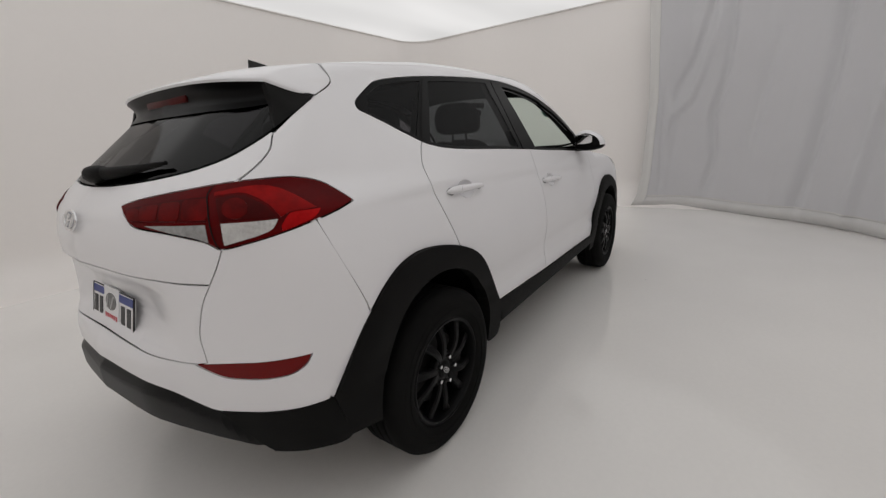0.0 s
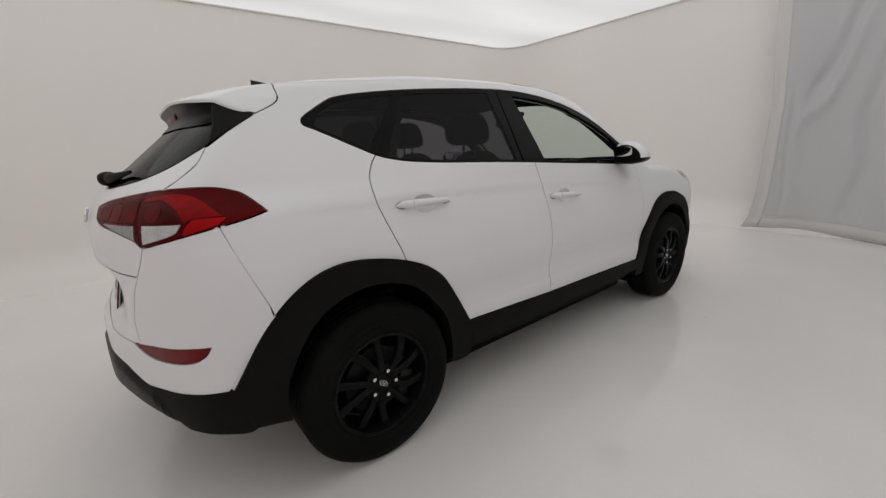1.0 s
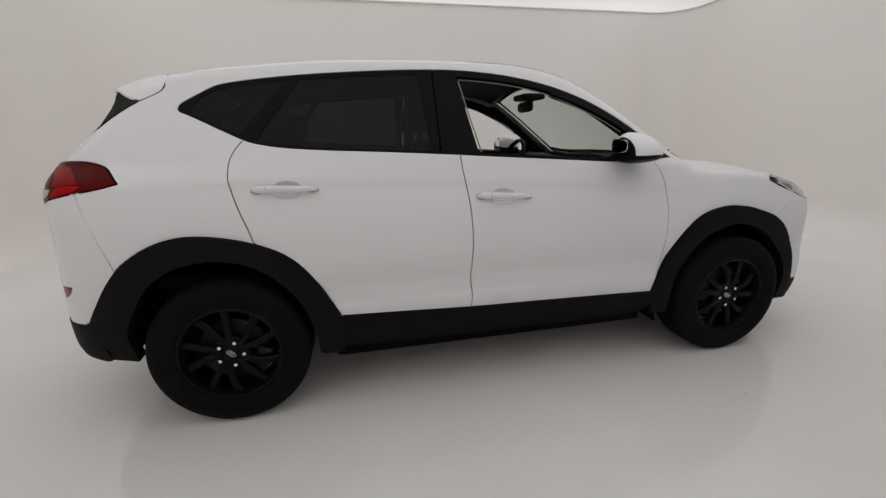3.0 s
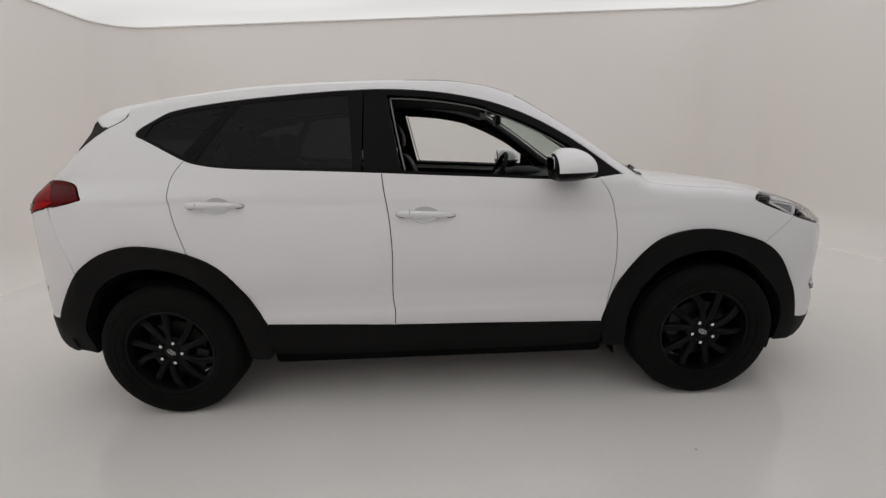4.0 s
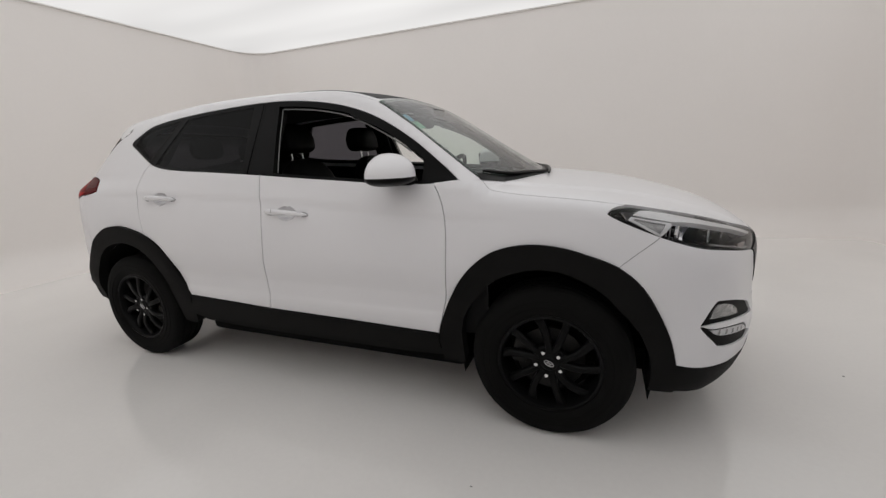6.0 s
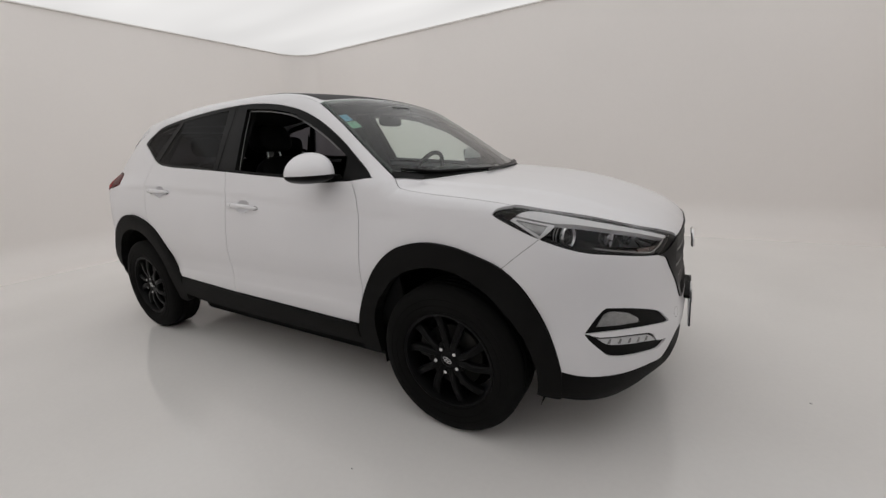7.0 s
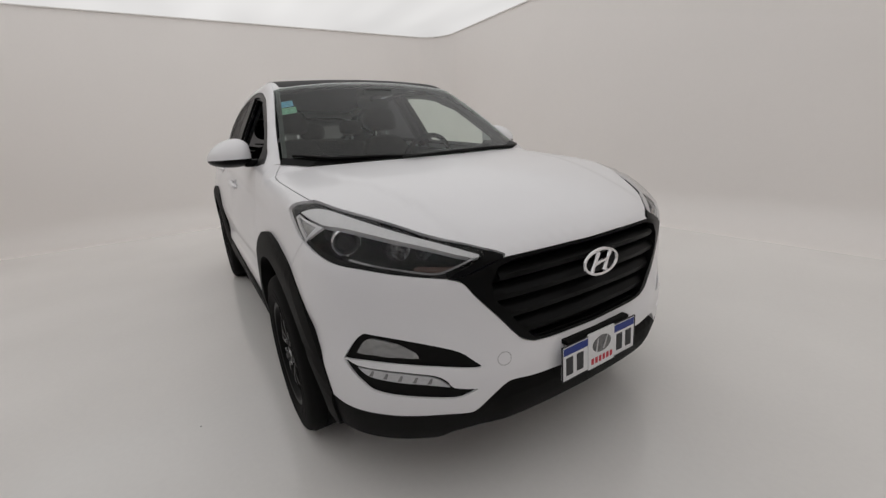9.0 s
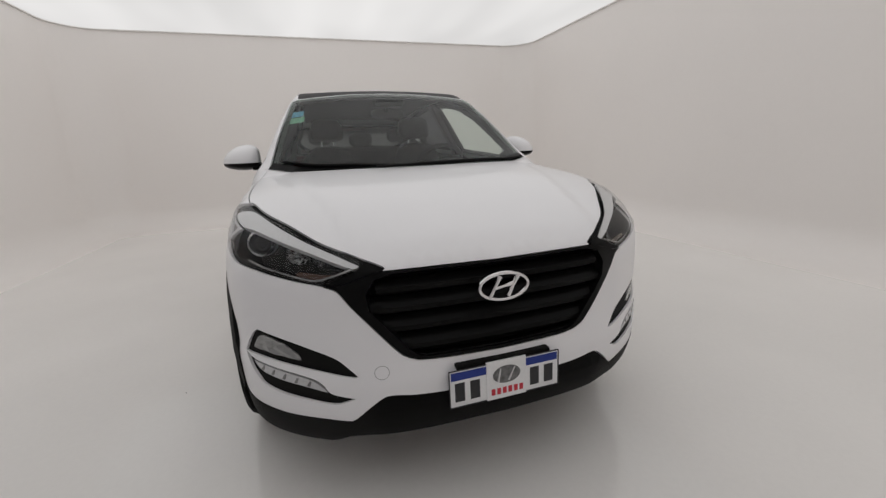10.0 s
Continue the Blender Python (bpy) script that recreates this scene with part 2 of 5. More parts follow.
CABIN_CROWN = curve((0, 0), (.2, .004), (.4, .016), (.5, .025), (.6, .035), (.7, .048), (.8, .075), (.9, .12))


def half_width(x, z):
    up = step(1.1, 1.2, z)
    w = FLANK(z) - DRAW_LOW(x) * (1 - up) - DRAW_HIGH(x) * up
    below = CREASE(x) - z
    return w - .0065 * step(-.022, .03, below) * np.exp(-np.maximum(below - .02, 0) / .07) * step(-1.75, -1.3, x) * (1 - step(.9, 1.4, x))


def cabin_top(x, y):
    a = np.abs(y)
    flat = step(-1.35, -.6, x) * (1 - step(.05, .45, x))
    return CABIN(x + (.02 + .095 * step(.45, 1.0, x)) * a * a) - CABIN_CROWN(a) * (1 - .5 * flat)


def top(x, y):
    a = np.abs(y)
    hood = HOOD(x + .35 * np.clip(a - .12, 0, None) ** 2 * step(1.2, 2.1, x)) - HOOD_CROWN(a) * (.75 - .2 * step(1.2, 1.6, x))
    ridge = .64 - .2 * step(1.0, 2.2, x) - a
    hood = hood + .007 * step(-.035, .02, ridge)
    return np.maximum(hood, cabin_top(x, y))


def hull(x, y, z):
    """Below zero inside the body."""
    a = np.abs(y)
    side = a - half_width(x, z)
    ends = np.maximum(x - (NOSE(z) - NOSE_BACK(a)), TAIL(z) + TAIL_HOLLOW(np.clip(z, .66, .97)) * (1 - step(.26, .56, a)) + TAIL_BACK(a) - x)
    f = soft_max(side, ends, .07)
    return soft_max(f, z - top(x, y), .03 + .015 * step(1.3, 1.5, z))


def flank(s, z, out=0.0):
    """The body's place at s (along the flank, and round nose and tail) and height z, on the right-hand side."""
    s, z = np.broadcast_arrays(np.asarray(s, float), np.asarray(z, float))
    bend = np.clip(np.abs(s) - 1.3, 0, None) / .9 * np.sign(s)
    ox, dx, dy = np.clip(s, -1.3, 1.3), np.sin(bend), -np.cos(bend)
    lo, hi = np.zeros_like(s), np.full_like(s, 1.6)
    for _ in range(40):
        mid = (lo + hi) / 2
        inside = hull(ox + dx * mid, dy * mid, z) < 0
        lo, hi = np.where(inside, mid, lo), np.where(inside, hi, mid)
    p = np.stack([ox + dx * lo, dy * lo, z], -1)
    return p + np.asarray(out)[..., None] * normal(p) if np.any(out) else p


def lid(x, y, out=0.0):
    """The body's place over (x, y)."""
    x, y = np.broadcast_arrays(np.asarray(x, float), np.asarray(y, float))
    lo, hi = np.full_like(x, .5), np.full_like(x, 1.75)
    for _ in range(40):
        mid = (lo + hi) / 2
        inside = hull(x, y, mid) < 0
        lo, hi = np.where(inside, mid, lo), np.where(inside, hi, mid)
    p = np.stack([x, y, lo], -1)
    return p + np.asarray(out)[..., None] * normal(p) if np.any(out) else p


def normal(p):
    e = .004
    x, y, z = np.moveaxis(p, -1, 0)
    g = np.stack([hull(x + e, y, z) - hull(x - e, y, z), hull(x, y + e, z) - hull(x, y - e, z), hull(x, y, z + e) - hull(x, y, z - e)], -1)
    return g / np.linalg.norm(g, axis=-1, keepdims=True)

# ---- building tools ----
from mathutils.geometry import delaunay_2d_cdt

MID = 1.3 + .9 * math.pi / 2


def link(name, verts, faces, material, parent=None, label="", normals=None, smooth=False, mirror=False):
    verts = np.array(verts, float).reshape(-1, 3)
    if mirror:
        verts = verts * (1, -1, 1)
        faces = [tuple(reversed(f)) for f in faces]
        normals = None if normals is None else np.asarray(normals) * (1, -1, 1)
    me = bpy.data.meshes.new(name)
    me.from_pydata(verts.tolist(), [], [tuple(int(i) for i in f) for f in faces])
    me.materials.append(material)
    if normals is not None or smooth:
        me.shade_smooth()
    if normals is not None:
        me.normals_split_custom_set_from_vertices(np.asarray(normals).tolist())
    ob = new(name, me)
    ob.parent = parent
    return tagged(ob, label)


def part(name, bm, material, parent=None, label="", smooth=True, m=None):
    if m is not None:
        bm.transform(m)
    bmesh.ops.recalc_face_normals(bm, faces=bm.faces[:])
    me = bpy.data.meshes.new(name)
    bm.to_mesh(me)
    bm.free()
    me.materials.append(material)
    if smooth:
        me.shade_smooth()
        me.set_sharp_from_angle(angle=radians(38))
    ob = new(name, me)
    ob.parent = parent
    return tagged(ob, label)


def smooth_run(points, step_len=.02):
    """A smooth line through the points."""
    p = np.array(points, float)
    if len(p) < 3:
        return p
    q = np.vstack([2 * p[0] - p[1], p, 2 * p[-1] - p[-2]])
    out = []
    for i in range(1, len(q) - 2):
        a, b, c, d = q[i - 1:i + 3]
        n = max(2, int(np.linalg.norm(c - b) / step_len) + 1)
        t = np.linspace(0, 1, n, endpoint=False)[:, None]
        out.append(.5 * (2 * b + (c - a) * t + (2 * a - 5 * b + 4 * c - d) * t * t + (3 * b - a - 3 * c + d) * t ** 3))
    return np.vstack(out + [p[-1:]])


def outline(*runs):
    """One closed outline out of smooth runs laid end to end."""
    pts = np.vstack([smooth_run(r) for r in runs])
    keep = [0]
    for i in range(1, len(pts)):
        if np.linalg.norm(pts[i] - pts[keep[-1]]) > 1e-4:
            keep.append(i)
    if np.linalg.norm(pts[keep[-1]] - pts[keep[0]]) < 1e-4:
        keep.pop()
    return pts[keep]


def inside(poly, pts):
    x, y = pts[:, :1], pts[:, 1:]
    a, b = poly, np.roll(poly, -1, 0)
    cross = ((a[:, 1] > y) != (b[:, 1] > y)) & (x < (b[:, 0] - a[:, 0]) * (y - a[:, 1]) / (b[:, 1] - a[:, 1] + 1e-15) + a[:, 0])
    return cross.sum(1) % 2 == 1


def tidy(poly, gap, step_len):
    d = np.roll(poly, -1, 0) - poly
    out = []
    for p, v in zip(poly, d):
        n = max(1, int(np.ceil(np.linalg.norm(v) / step_len)))
        out.append(p + v * np.linspace(0, 1, n, endpoint=False)[:, None])
    p = np.vstack(out)
    x, y = p.T
    area = (x * np.roll(y, -1) - y * np.roll(x, -1)).sum()
    if area < 0:
        p = p[::-1].copy()
    if gap:
        e = np.roll(p, -1, 0) - p
        e /= np.linalg.norm(e, axis=1, keepdims=True) + 1e-12
        n = np.stack([-e[:, 1], e[:, 0]], 1)
        m = n + np.roll(n, 1, 0)
        m /= np.maximum((m * m).sum(1, keepdims=True), .5) / 2
        p = p + m * gap
    return p


def sheet(poly, on=None, holes=(), out=0.0, thick=.012, gap=.0025, res=.034):
    """A panel on the body: its outline in the surface's own two coordinates, filled, laid on the surface, with edges turned in."""
    on = on or flank
    loops = [tidy(np.array(poly, float), gap, res * .6)] + [tidy(np.array(h, float), -gap, res * .6) for h in holes]
    edge = np.vstack(loops)
    lo, hi = edge.min(0), edge.max(0)
    gx, gy = np.meshgrid(np.arange(lo[0], hi[0], res), np.arange(lo[1], hi[1], res * .85))
    gx[1::2] += res / 2
    g = np.stack([gx.ravel(), gy.ravel()], 1)
    g = g[inside(loops[0], g)]
    for h in loops[1:]:
        g = g[~inside(h, g)]
    if len(g):
        g = g[np.min(np.linalg.norm(g[:, None] - edge[None], axis=2), axis=1) > res * .45]
    every = np.vstack([edge, g])
    ring, k = [], 0
    for lp in loops:
        ring += [(k + i, k + (i + 1) % len(lp)) for i in range(len(lp))]
        k += len(lp)
    v2, _, tri, *_ = delaunay_2d_cdt([Vector(p) for p in every], ring, [], 0, 1e-6)
    v2 = np.array([tuple(v) for v in v2])
    tri = np.array([t for t in tri if len(t) == 3])
    c = v2[tri].mean(1)
    ok = inside(loops[0], c)
    for h in loops[1:]:
        ok &= ~inside(h, c)
    tri = tri[ok]
    base = on(v2[:, 0], v2[:, 1])
    n = normal(base)
    depth = out(v2) if callable(out) else np.full(len(v2), out)
    top_v = base + n * depth[:, None]
    a, b, d = (top_v[tri[:, i]] for i in range(3))
    flip = (np.cross(b - a, d - a) * n[tri[:, 0]]).sum(1) < 0
    tri[flip] = tri[flip][:, ::-1]
    verts, norms, faces = [top_v], [n], [tuple(t) for t in tri]
    if thick:
        count = {}
        for t in tri:
            for i in range(3):
                count[(t[i], t[(i + 1) % 3])] = 1
        rim_edges = [e for e in count if (e[1], e[0]) not in count]
        low = base + n * (depth - thick)[:, None]
        k = len(v2)
        for i, j in rim_edges:
            quad = np.array([top_v[j], top_v[i], low[i], low[j]])
            f = np.cross(quad[1] - quad[0], quad[3] - quad[0])
            f /= np.linalg.norm(f) + 1e-12
            verts.append(quad)
            norms.append(np.repeat(f[None], 4, 0))
            faces.append((k, k + 1, k + 2, k + 3))
            k += 4
    return np.vstack(verts), faces, np.vstack(norms)


def panel(name, poly, material, parent, label="", pair=False, **how):
    v, f, n = sheet(poly, **how)
    made = [link(name, v, f, material, parent, label, n)]
    if pair:
        made.append(link(name, v, f, material, parent, label, n, mirror=True))
    return made


def ribbon(points, width, on=None, out=-.012):
    """A narrow strip along a line on the body."""
    on = on or flank
    p = smooth_run(points, .03)
    e = np.gradient(p, axis=0)
    e /= np.linalg.norm(e, axis=1, keepdims=True) + 1e-12
    side = np.stack([-e[:, 1], e[:, 0]], 1) * width / 2
    l, r = p + side, p - side
    rows = [on(q[:, 0], q[:, 1]) for q in (l, r)]
    n = [normal(q) for q in rows]
    v = np.vstack([rows[0] + n[0] * out, rows[1] + n[1] * out])
    k = len(p)
    faces = [(i, i + 1, k + i + 1, k + i) for i in range(k - 1)]
    h = k // 2 - 1
    if np.cross(v[h + 1] - v[h], v[k + h] - v[h]) @ n[0][h] < 0:
        faces = [f[::-1] for f in faces]
    return v, faces, np.vstack(n)


def box(bm, x0, x1, y0, y1, z0, z1, bevel=0.0, seg=2):
    r = bmesh.ops.create_cube(bm, size=1)
    for v in r["verts"]:
        v.co = Vector(((x0 + x1) / 2 + v.co.x * (x1 - x0), (y0 + y1) / 2 + v.co.y * (y1 - y0), (z0 + z1) / 2 + v.co.z * (z1 - z0)))
    if bevel:
        bmesh.ops.bevel(bm, geom=list({e for v in r["verts"] for e in v.link_edges}), offset=bevel, segments=seg, profile=.6, affect="EDGES")
    return bm


def tube(bm, path, r, seg=8, close=False):
    """A round bar along a path; r may be one radius or one for each point."""
    p = [Vector(q) for q in path]
    rs = r if isinstance(r, (list, tuple)) else [r] * len(p)
    rings = []
    for i, c in enumerate(p):
        d = (p[(i + 1) % len(p)] - p[i - 1]) if close else (p[min(i + 1, len(p) - 1)] - p[max(i - 1, 0)])
        if close:
            up = (p[0] - p[len(p) // 2]).cross(p[len(p) // 4] - p[0]).normalized()
            u, w = up, d.normalized().cross(up)
        else:
            q = d.to_track_quat("Z", "Y")
            u, w = q @ Vector((1, 0, 0)), q @ Vector((0, 1, 0))
        rings.append([bm.verts.new(c + u * (math.cos(a) * rs[i]) + w * (math.sin(a) * rs[i])) for a in np.linspace(0, 2 * math.pi, seg, endpoint=False)])
    n = len(p)
    for i in range(n if close else n - 1):
        a, b = rings[i], rings[(i + 1) % n]
        for j in range(seg):
            bm.faces.new((a[j], a[(j + 1) % seg], b[(j + 1) % seg], b[j]))
    if not close:
        bm.faces.new(rings[0][::-1])
        bm.faces.new(rings[-1])
    return bm


def lathe(bm, profile, seg=48, closed=False):
    """Turn a profile of (radius, y) about the y axis."""
    rings = []
    for r, y in profile:
        rings.append([bm.verts.new((math.cos(a) * r, y, math.sin(a) * r)) for a in np.linspace(0, 2 * math.pi, seg, endpoint=False)])
    n = len(rings)
    for i in range(n if closed else n - 1):
        a, b = rings[i], rings[(i + 1) % n]
        for j in range(seg):
            bm.faces.new((a[j], a[(j + 1) % seg], b[(j + 1) % seg], b[j]))
    return bm


def blob(bm, centre, size, power=2.6, seg=24, rings=14, shape=None):
    """A rounded, boxy body; shape(u) may move its points."""
    def s(v):
        return math.copysign(abs(v) ** (2 / power), v)
    rows = []
    for i in range(rings + 1):
        a = -math.pi / 2 + math.pi * i / rings
        row = []
        for j in range(seg):
            b = 2 * math.pi * j / seg
            u = Vector((s(math.cos(a)) * s(math.cos(b)), s(math.cos(a)) * s(math.sin(b)), s(math.sin(a))))
            if shape:
                u = shape(u)
            row.append(bm.verts.new(Vector(centre) + Vector((u.x * size[0], u.y * size[1], u.z * size[2]))))
        rows.append(row)
    for i in range(rings):
        for j in range(seg):
            bm.faces.new((rows[i][j], rows[i][(j + 1) % seg], rows[i + 1][(j + 1) % seg], rows[i + 1][j]))
    bmesh.ops.remove_doubles(bm, verts=bm.verts[:], dist=1e-5)
    return bm

# ---- the room ----
X0, X1, Y0, Y1, TOP = -4.85, 4.93, -3.95, 4.02, 3.21
COVE = .42


def wall(name, a, b, label):
    """A wall from a to b with thickness, its foot curving out into the floor. The room lies to its left."""
    a, b = Vector((*a, 0)), Vector((*b, 0))
    along = (b - a).normalized()
    inward = Vector((-along.y, along.x, 0))
    prof = [(COVE * (1 - math.sin(t)), COVE * (1 - math.cos(t)) - .0008) for t in np.linspace(0, math.pi / 2, 13)]
    prof = [(d, z) for d, z in prof] + [(0, .8), (0, 1.6), (0, 2.4), (0, TOP + .1), (-.15, TOP + .1), (-.15, -.02), (COVE, -.02)]
    n = len(prof)
    v = [tuple(p + inward * d + Vector((0, 0, z))) for p in (a - along * .15, b + along * .15) for d, z in prof]
    f = [(i, (i + 1) % n, n + (i + 1) % n, n + i) for i in range(n)] + [tuple(range(n))[::-1], tuple(range(n, 2 * n))]
    ob = link(name, v, f, WALL)
    ob.data.shade_smooth()
    ob.data.set_sharp_from_angle(angle=radians(30))
    bm = bmesh.new()
    bm.from_mesh(ob.data)
    bmesh.ops.recalc_face_normals(bm, faces=bm.faces[:])
    bm.to_mesh(ob.data)
    bm.free()
    return tagged(ob, label, "wall", kind="structure")


wall("wall_south", (X0, Y0), (X1, Y0), "white painted studio wall with a curved foot")
wall("wall_east", (X1, Y0), (X1, Y1), "white painted studio wall behind a curtain")
wall("wall_north", (X1, Y1), (X0, Y1), "white painted studio wall with a curved foot")
wall("wall_west", (X0, Y1), (X0, Y0), "white painted studio wall with a curved foot")

# vertical corners, rounded from floor to ceiling
ROUND = .58
for name, x, y, a0 in (("wall_corner_1", X0, Y0, 180), ("wall_corner_2", X1, Y0, 270), ("wall_corner_3", X1, Y1, 0), ("wall_corner_4", X0, Y1, 90)):
    cx, cy = x + (ROUND if x < 0 else -ROUND), y + (ROUND if y < 0 else -ROUND)
    prof = [(COVE * (1 - math.sin(t)), COVE * (1 - math.cos(t)) - .0006, math.sin(t), math.cos(t)) for t in np.linspace(0, math.pi / 2, 13)] + [(0, z, 1, 0) for z in (.8, 1.6, 2.4, TOP + .06)]
    turn = [radians(a0 + 90 * k / 20) for k in range(21)]
    verts = [(cx + (ROUND - .0004 - d) * math.cos(t), cy + (ROUND - .0004 - d) * math.sin(t), z) for t in turn for d, z, _, _ in prof]
    norms = [(-i * math.cos(t), -i * math.sin(t), u) for t in turn for _, _, i, u in prof]
    m_ = len(prof)
    faces = [(i * m_ + j, (i + 1) * m_ + j, (i + 1) * m_ + j + 1, i * m_ + j + 1) for i in range(20) for j in range(m_ - 1)]
    if np.cross(np.subtract(verts[m_], verts[0]), np.subtract(verts[1], verts[0])) @ np.array(norms[0]) < 0:
        faces = [f[::-1] for f in faces]
    # a plain back in the angle of the two walls closes the piece
    n_ = len(verts)
    back = [(verts[m_ - 1][0], verts[m_ - 1][1]), (x, y), (verts[-1][0], verts[-1][1])]
    back = [(bx + (-.03 if x < 0 else .03), by + (-.03 if y < 0 else .03)) for bx, by in back]
    verts += [(bx, by, z) for bx, by in back for z in (-.02, TOP + .06)]
    norms += [(-math.cos(turn[10]), -math.sin(turn[10]), 0)] * 6
    faces += [(n_, n_ + 2, n_ + 3, n_ + 1), (n_ + 2, n_ + 4, n_ + 5, n_ + 3)]
    corner = link(name, verts, faces, WALL, None, "rounded white corner between two studio walls", norms)
    tagged(corner, category="wall", kind="structure")

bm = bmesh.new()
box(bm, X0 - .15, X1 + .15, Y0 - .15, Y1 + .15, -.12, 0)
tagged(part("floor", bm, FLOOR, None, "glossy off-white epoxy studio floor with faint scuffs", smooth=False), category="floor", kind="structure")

# The ceiling: a glowing membrane in a thin grey track
def rounded(inset):
    """The room's outline with rounded corners, drawn in by an inset."""
    pts = []
    for x, y, a0 in ((X0, Y0, 180), (X1, Y0, 270), (X1, Y1, 0), (X0, Y1, 90)):
        cx, cy = x + (ROUND if x < 0 else -ROUND), y + (ROUND if y < 0 else -ROUND)
        pts += [(cx + (ROUND - inset) * math.cos(radians(a0 + 90 * k / 14)), cy + (ROUND - inset) * math.sin(radians(a0 + 90 * k / 14))) for k in range(15)]
    return pts


bm = bmesh.new()
low_v, high_v = ([bm.verts.new((x, y, z)) for x, y in rounded(.03)] for z in (TOP, TOP + .02))
bm.faces.new(low_v)
bm.faces.new(high_v)
for i in range(len(low_v)):
    bm.faces.new((low_v[i - 1], low_v[i], high_v[i], high_v[i - 1]))
tagged(part("ceiling", bm, LIT_CEILING, None, "backlit white stretched ceiling membrane", smooth=False), category="ceiling", kind="structure")
bm = bmesh.new()
loops = [[bm.verts.new((x, y, z)) for x, y in rounded(d)] for d, z in ((-.01, TOP - .014), (.03, TOP - .014), (.03, TOP + .03), (-.01, TOP + .03))]
for a_, b_ in zip(loops, loops[1:] + loops[:1]):
    for i in range(len(a_)):
        bm.faces.new((a_[i - 1], a_[i], b_[i], b_[i - 1]))
tagged(part("trim", bm, TRACK, None, "thin white track round the lit ceiling", smooth=False), category="trim", kind="structure")

# The curtain: pleated cloth hanging from the ceiling in a curve round the corner
CURTAIN_LINE = [(4.62, -.49), (4.64, -.8), (4.7, -1.18), (4.6, -1.57), (4.4, -1.94), (4.18, -2.26), (3.96, -2.54), (3.7, -2.82), (3.42, -3.06), (3.1, -3.28), (2.5, -3.52), (1.6, -3.62)]


# folds in the cloth: a path of (height, run), depth and half-width
FOLDS = (
    (((.54, .47), (.6, .6), (.69, .72), (.78, .8), (.95, .95)), .055, .055),
    (((.42, .36), (.5, .66), (.61, .81), (.8, 1.0)), -.05, .055),
    (((.1, 1.0), (.25, 1.1), (.43, 1.02), (.57, 1.13), (.74, 1.17), (.95, 1.16)), .055, .055),
    (((.05, 2.2), (.23, 2.28), (.37, 2.32), (.55, 2.36), (.8, 2.36)), .075, .075),
    (((.05, 2.75), (.3, 2.85), (.6, 2.95)), -.05, .065),
    (((.3, 1.55), (.5, 1.62), (.7, 1.75)), .03, .06),
    (((.1, .35), (.3, .3), (.5, .28)), .022, .04))


def curtain():
    line = smooth_run(CURTAIN_LINE, .016)
    e = np.gradient(line, axis=0)
    e /= np.linalg.norm(e, axis=1, keepdims=True)
    nrm = np.stack([-e[:, 1], e[:, 0]], 1)
    run = np.r_[0, np.cumsum(np.linalg.norm(np.diff(line, axis=0), axis=1))]
    rows = 40
    v, f = [], []
    for r in range(rows + 1):
        h = r / rows
        z = .014 + (TOP - .03) * h + .008 * np.sin(run * 3.1) * (1 - h)
        fold = .012 * np.sin(run * 5.1 - 2.6 * h + 1.2 * np.sin(run * 1.7)) * (.4 + .6 * h) + .028 * np.sin(run * 2.3 + 1.1 + 1.9 * h)
        fold += .006 * np.maximum(0, np.sin(run * 13 - 3.0 * h + 2.2)) ** 4 + .002 * np.sin(h * 23 + 2.5 * np.sin(run * 5.1))
        for path, depth, wide in FOLDS:
            hs, rs = zip(*path)
            at, fade = np.interp(h, hs, rs), step(hs[0] - .12, hs[0] + .05, h) * (1 - step(hs[-1] - .05, hs[-1] + .12, h))
            fold += depth * fade * np.exp(-((run - at) / wide) ** 2)
        fold = fold * np.minimum(run / .1 + .15, 1)
        pull = np.interp(h, (0, .05, .15, .5, 1), (.03, .1, .15, .19, .09)) * np.exp(-run / .6)
        for (x, y), (nx, ny), d, p in zip(line, nrm, fold, pull):
            v.append((x + nx * (d - .02), y + ny * (d - .02) - p, 0))
        for k in range(len(line)):
            v[r * len(line) + k] = (v[r * len(line) + k][0], v[r * len(line) + k][1], z[k])
    n = len(line)
    for r in range(rows):
        for k in range(n - 1):
            f.append((r * n + k, r * n + k + 1, (r + 1) * n + k + 1, (r + 1) * n + k))
    return v, f, n, rows


v, f, n, rows = curtain()
cloth = link("curtain", v, f, CLOTH, None, "pale grey pleated cloth curtain hanging from the ceiling", smooth=True)
tagged(cloth, category="curtain")
solid = cloth.modifiers.new("thickness", "SOLIDIFY")
solid.thickness = .004
strip = [(x - .006, y, z) for r in range(rows + 1) for k, (x, y, z) in enumerate(v[r * n:r * n + 12])]
hem = link("hem", strip, [(r * 12 + k, r * 12 + k + 1, (r + 1) * 12 + k + 1, (r + 1) * 12 + k) for r in range(rows) for k in range(11)], HEM, cloth, "white stitched hem down the edge", smooth=True)
hem.modifiers.new("thickness", "SOLIDIFY").thickness = .006
k_ = n - 12
low_rows = [[(x - .005, y, z) for x, y, z in v[r * n + 12:(r + 1) * n]] for r in range(3)]
hem = link("hem", [q for row in low_rows for q in row], [(r * k_ + k, r * k_ + k + 1, (r + 1) * k_ + k + 1, (r + 1) * k_ + k) for r in range(2) for k in range(k_ - 1)], HEM_LOW, cloth, "grey stitched hem along the foot", smooth=True)
hem.modifiers.new("thickness", "SOLIDIFY").thickness = .005
seam_v = [(x - .004, y, z + dz) for dz in (-.006, .008) for x, y, z in low_rows[2]]
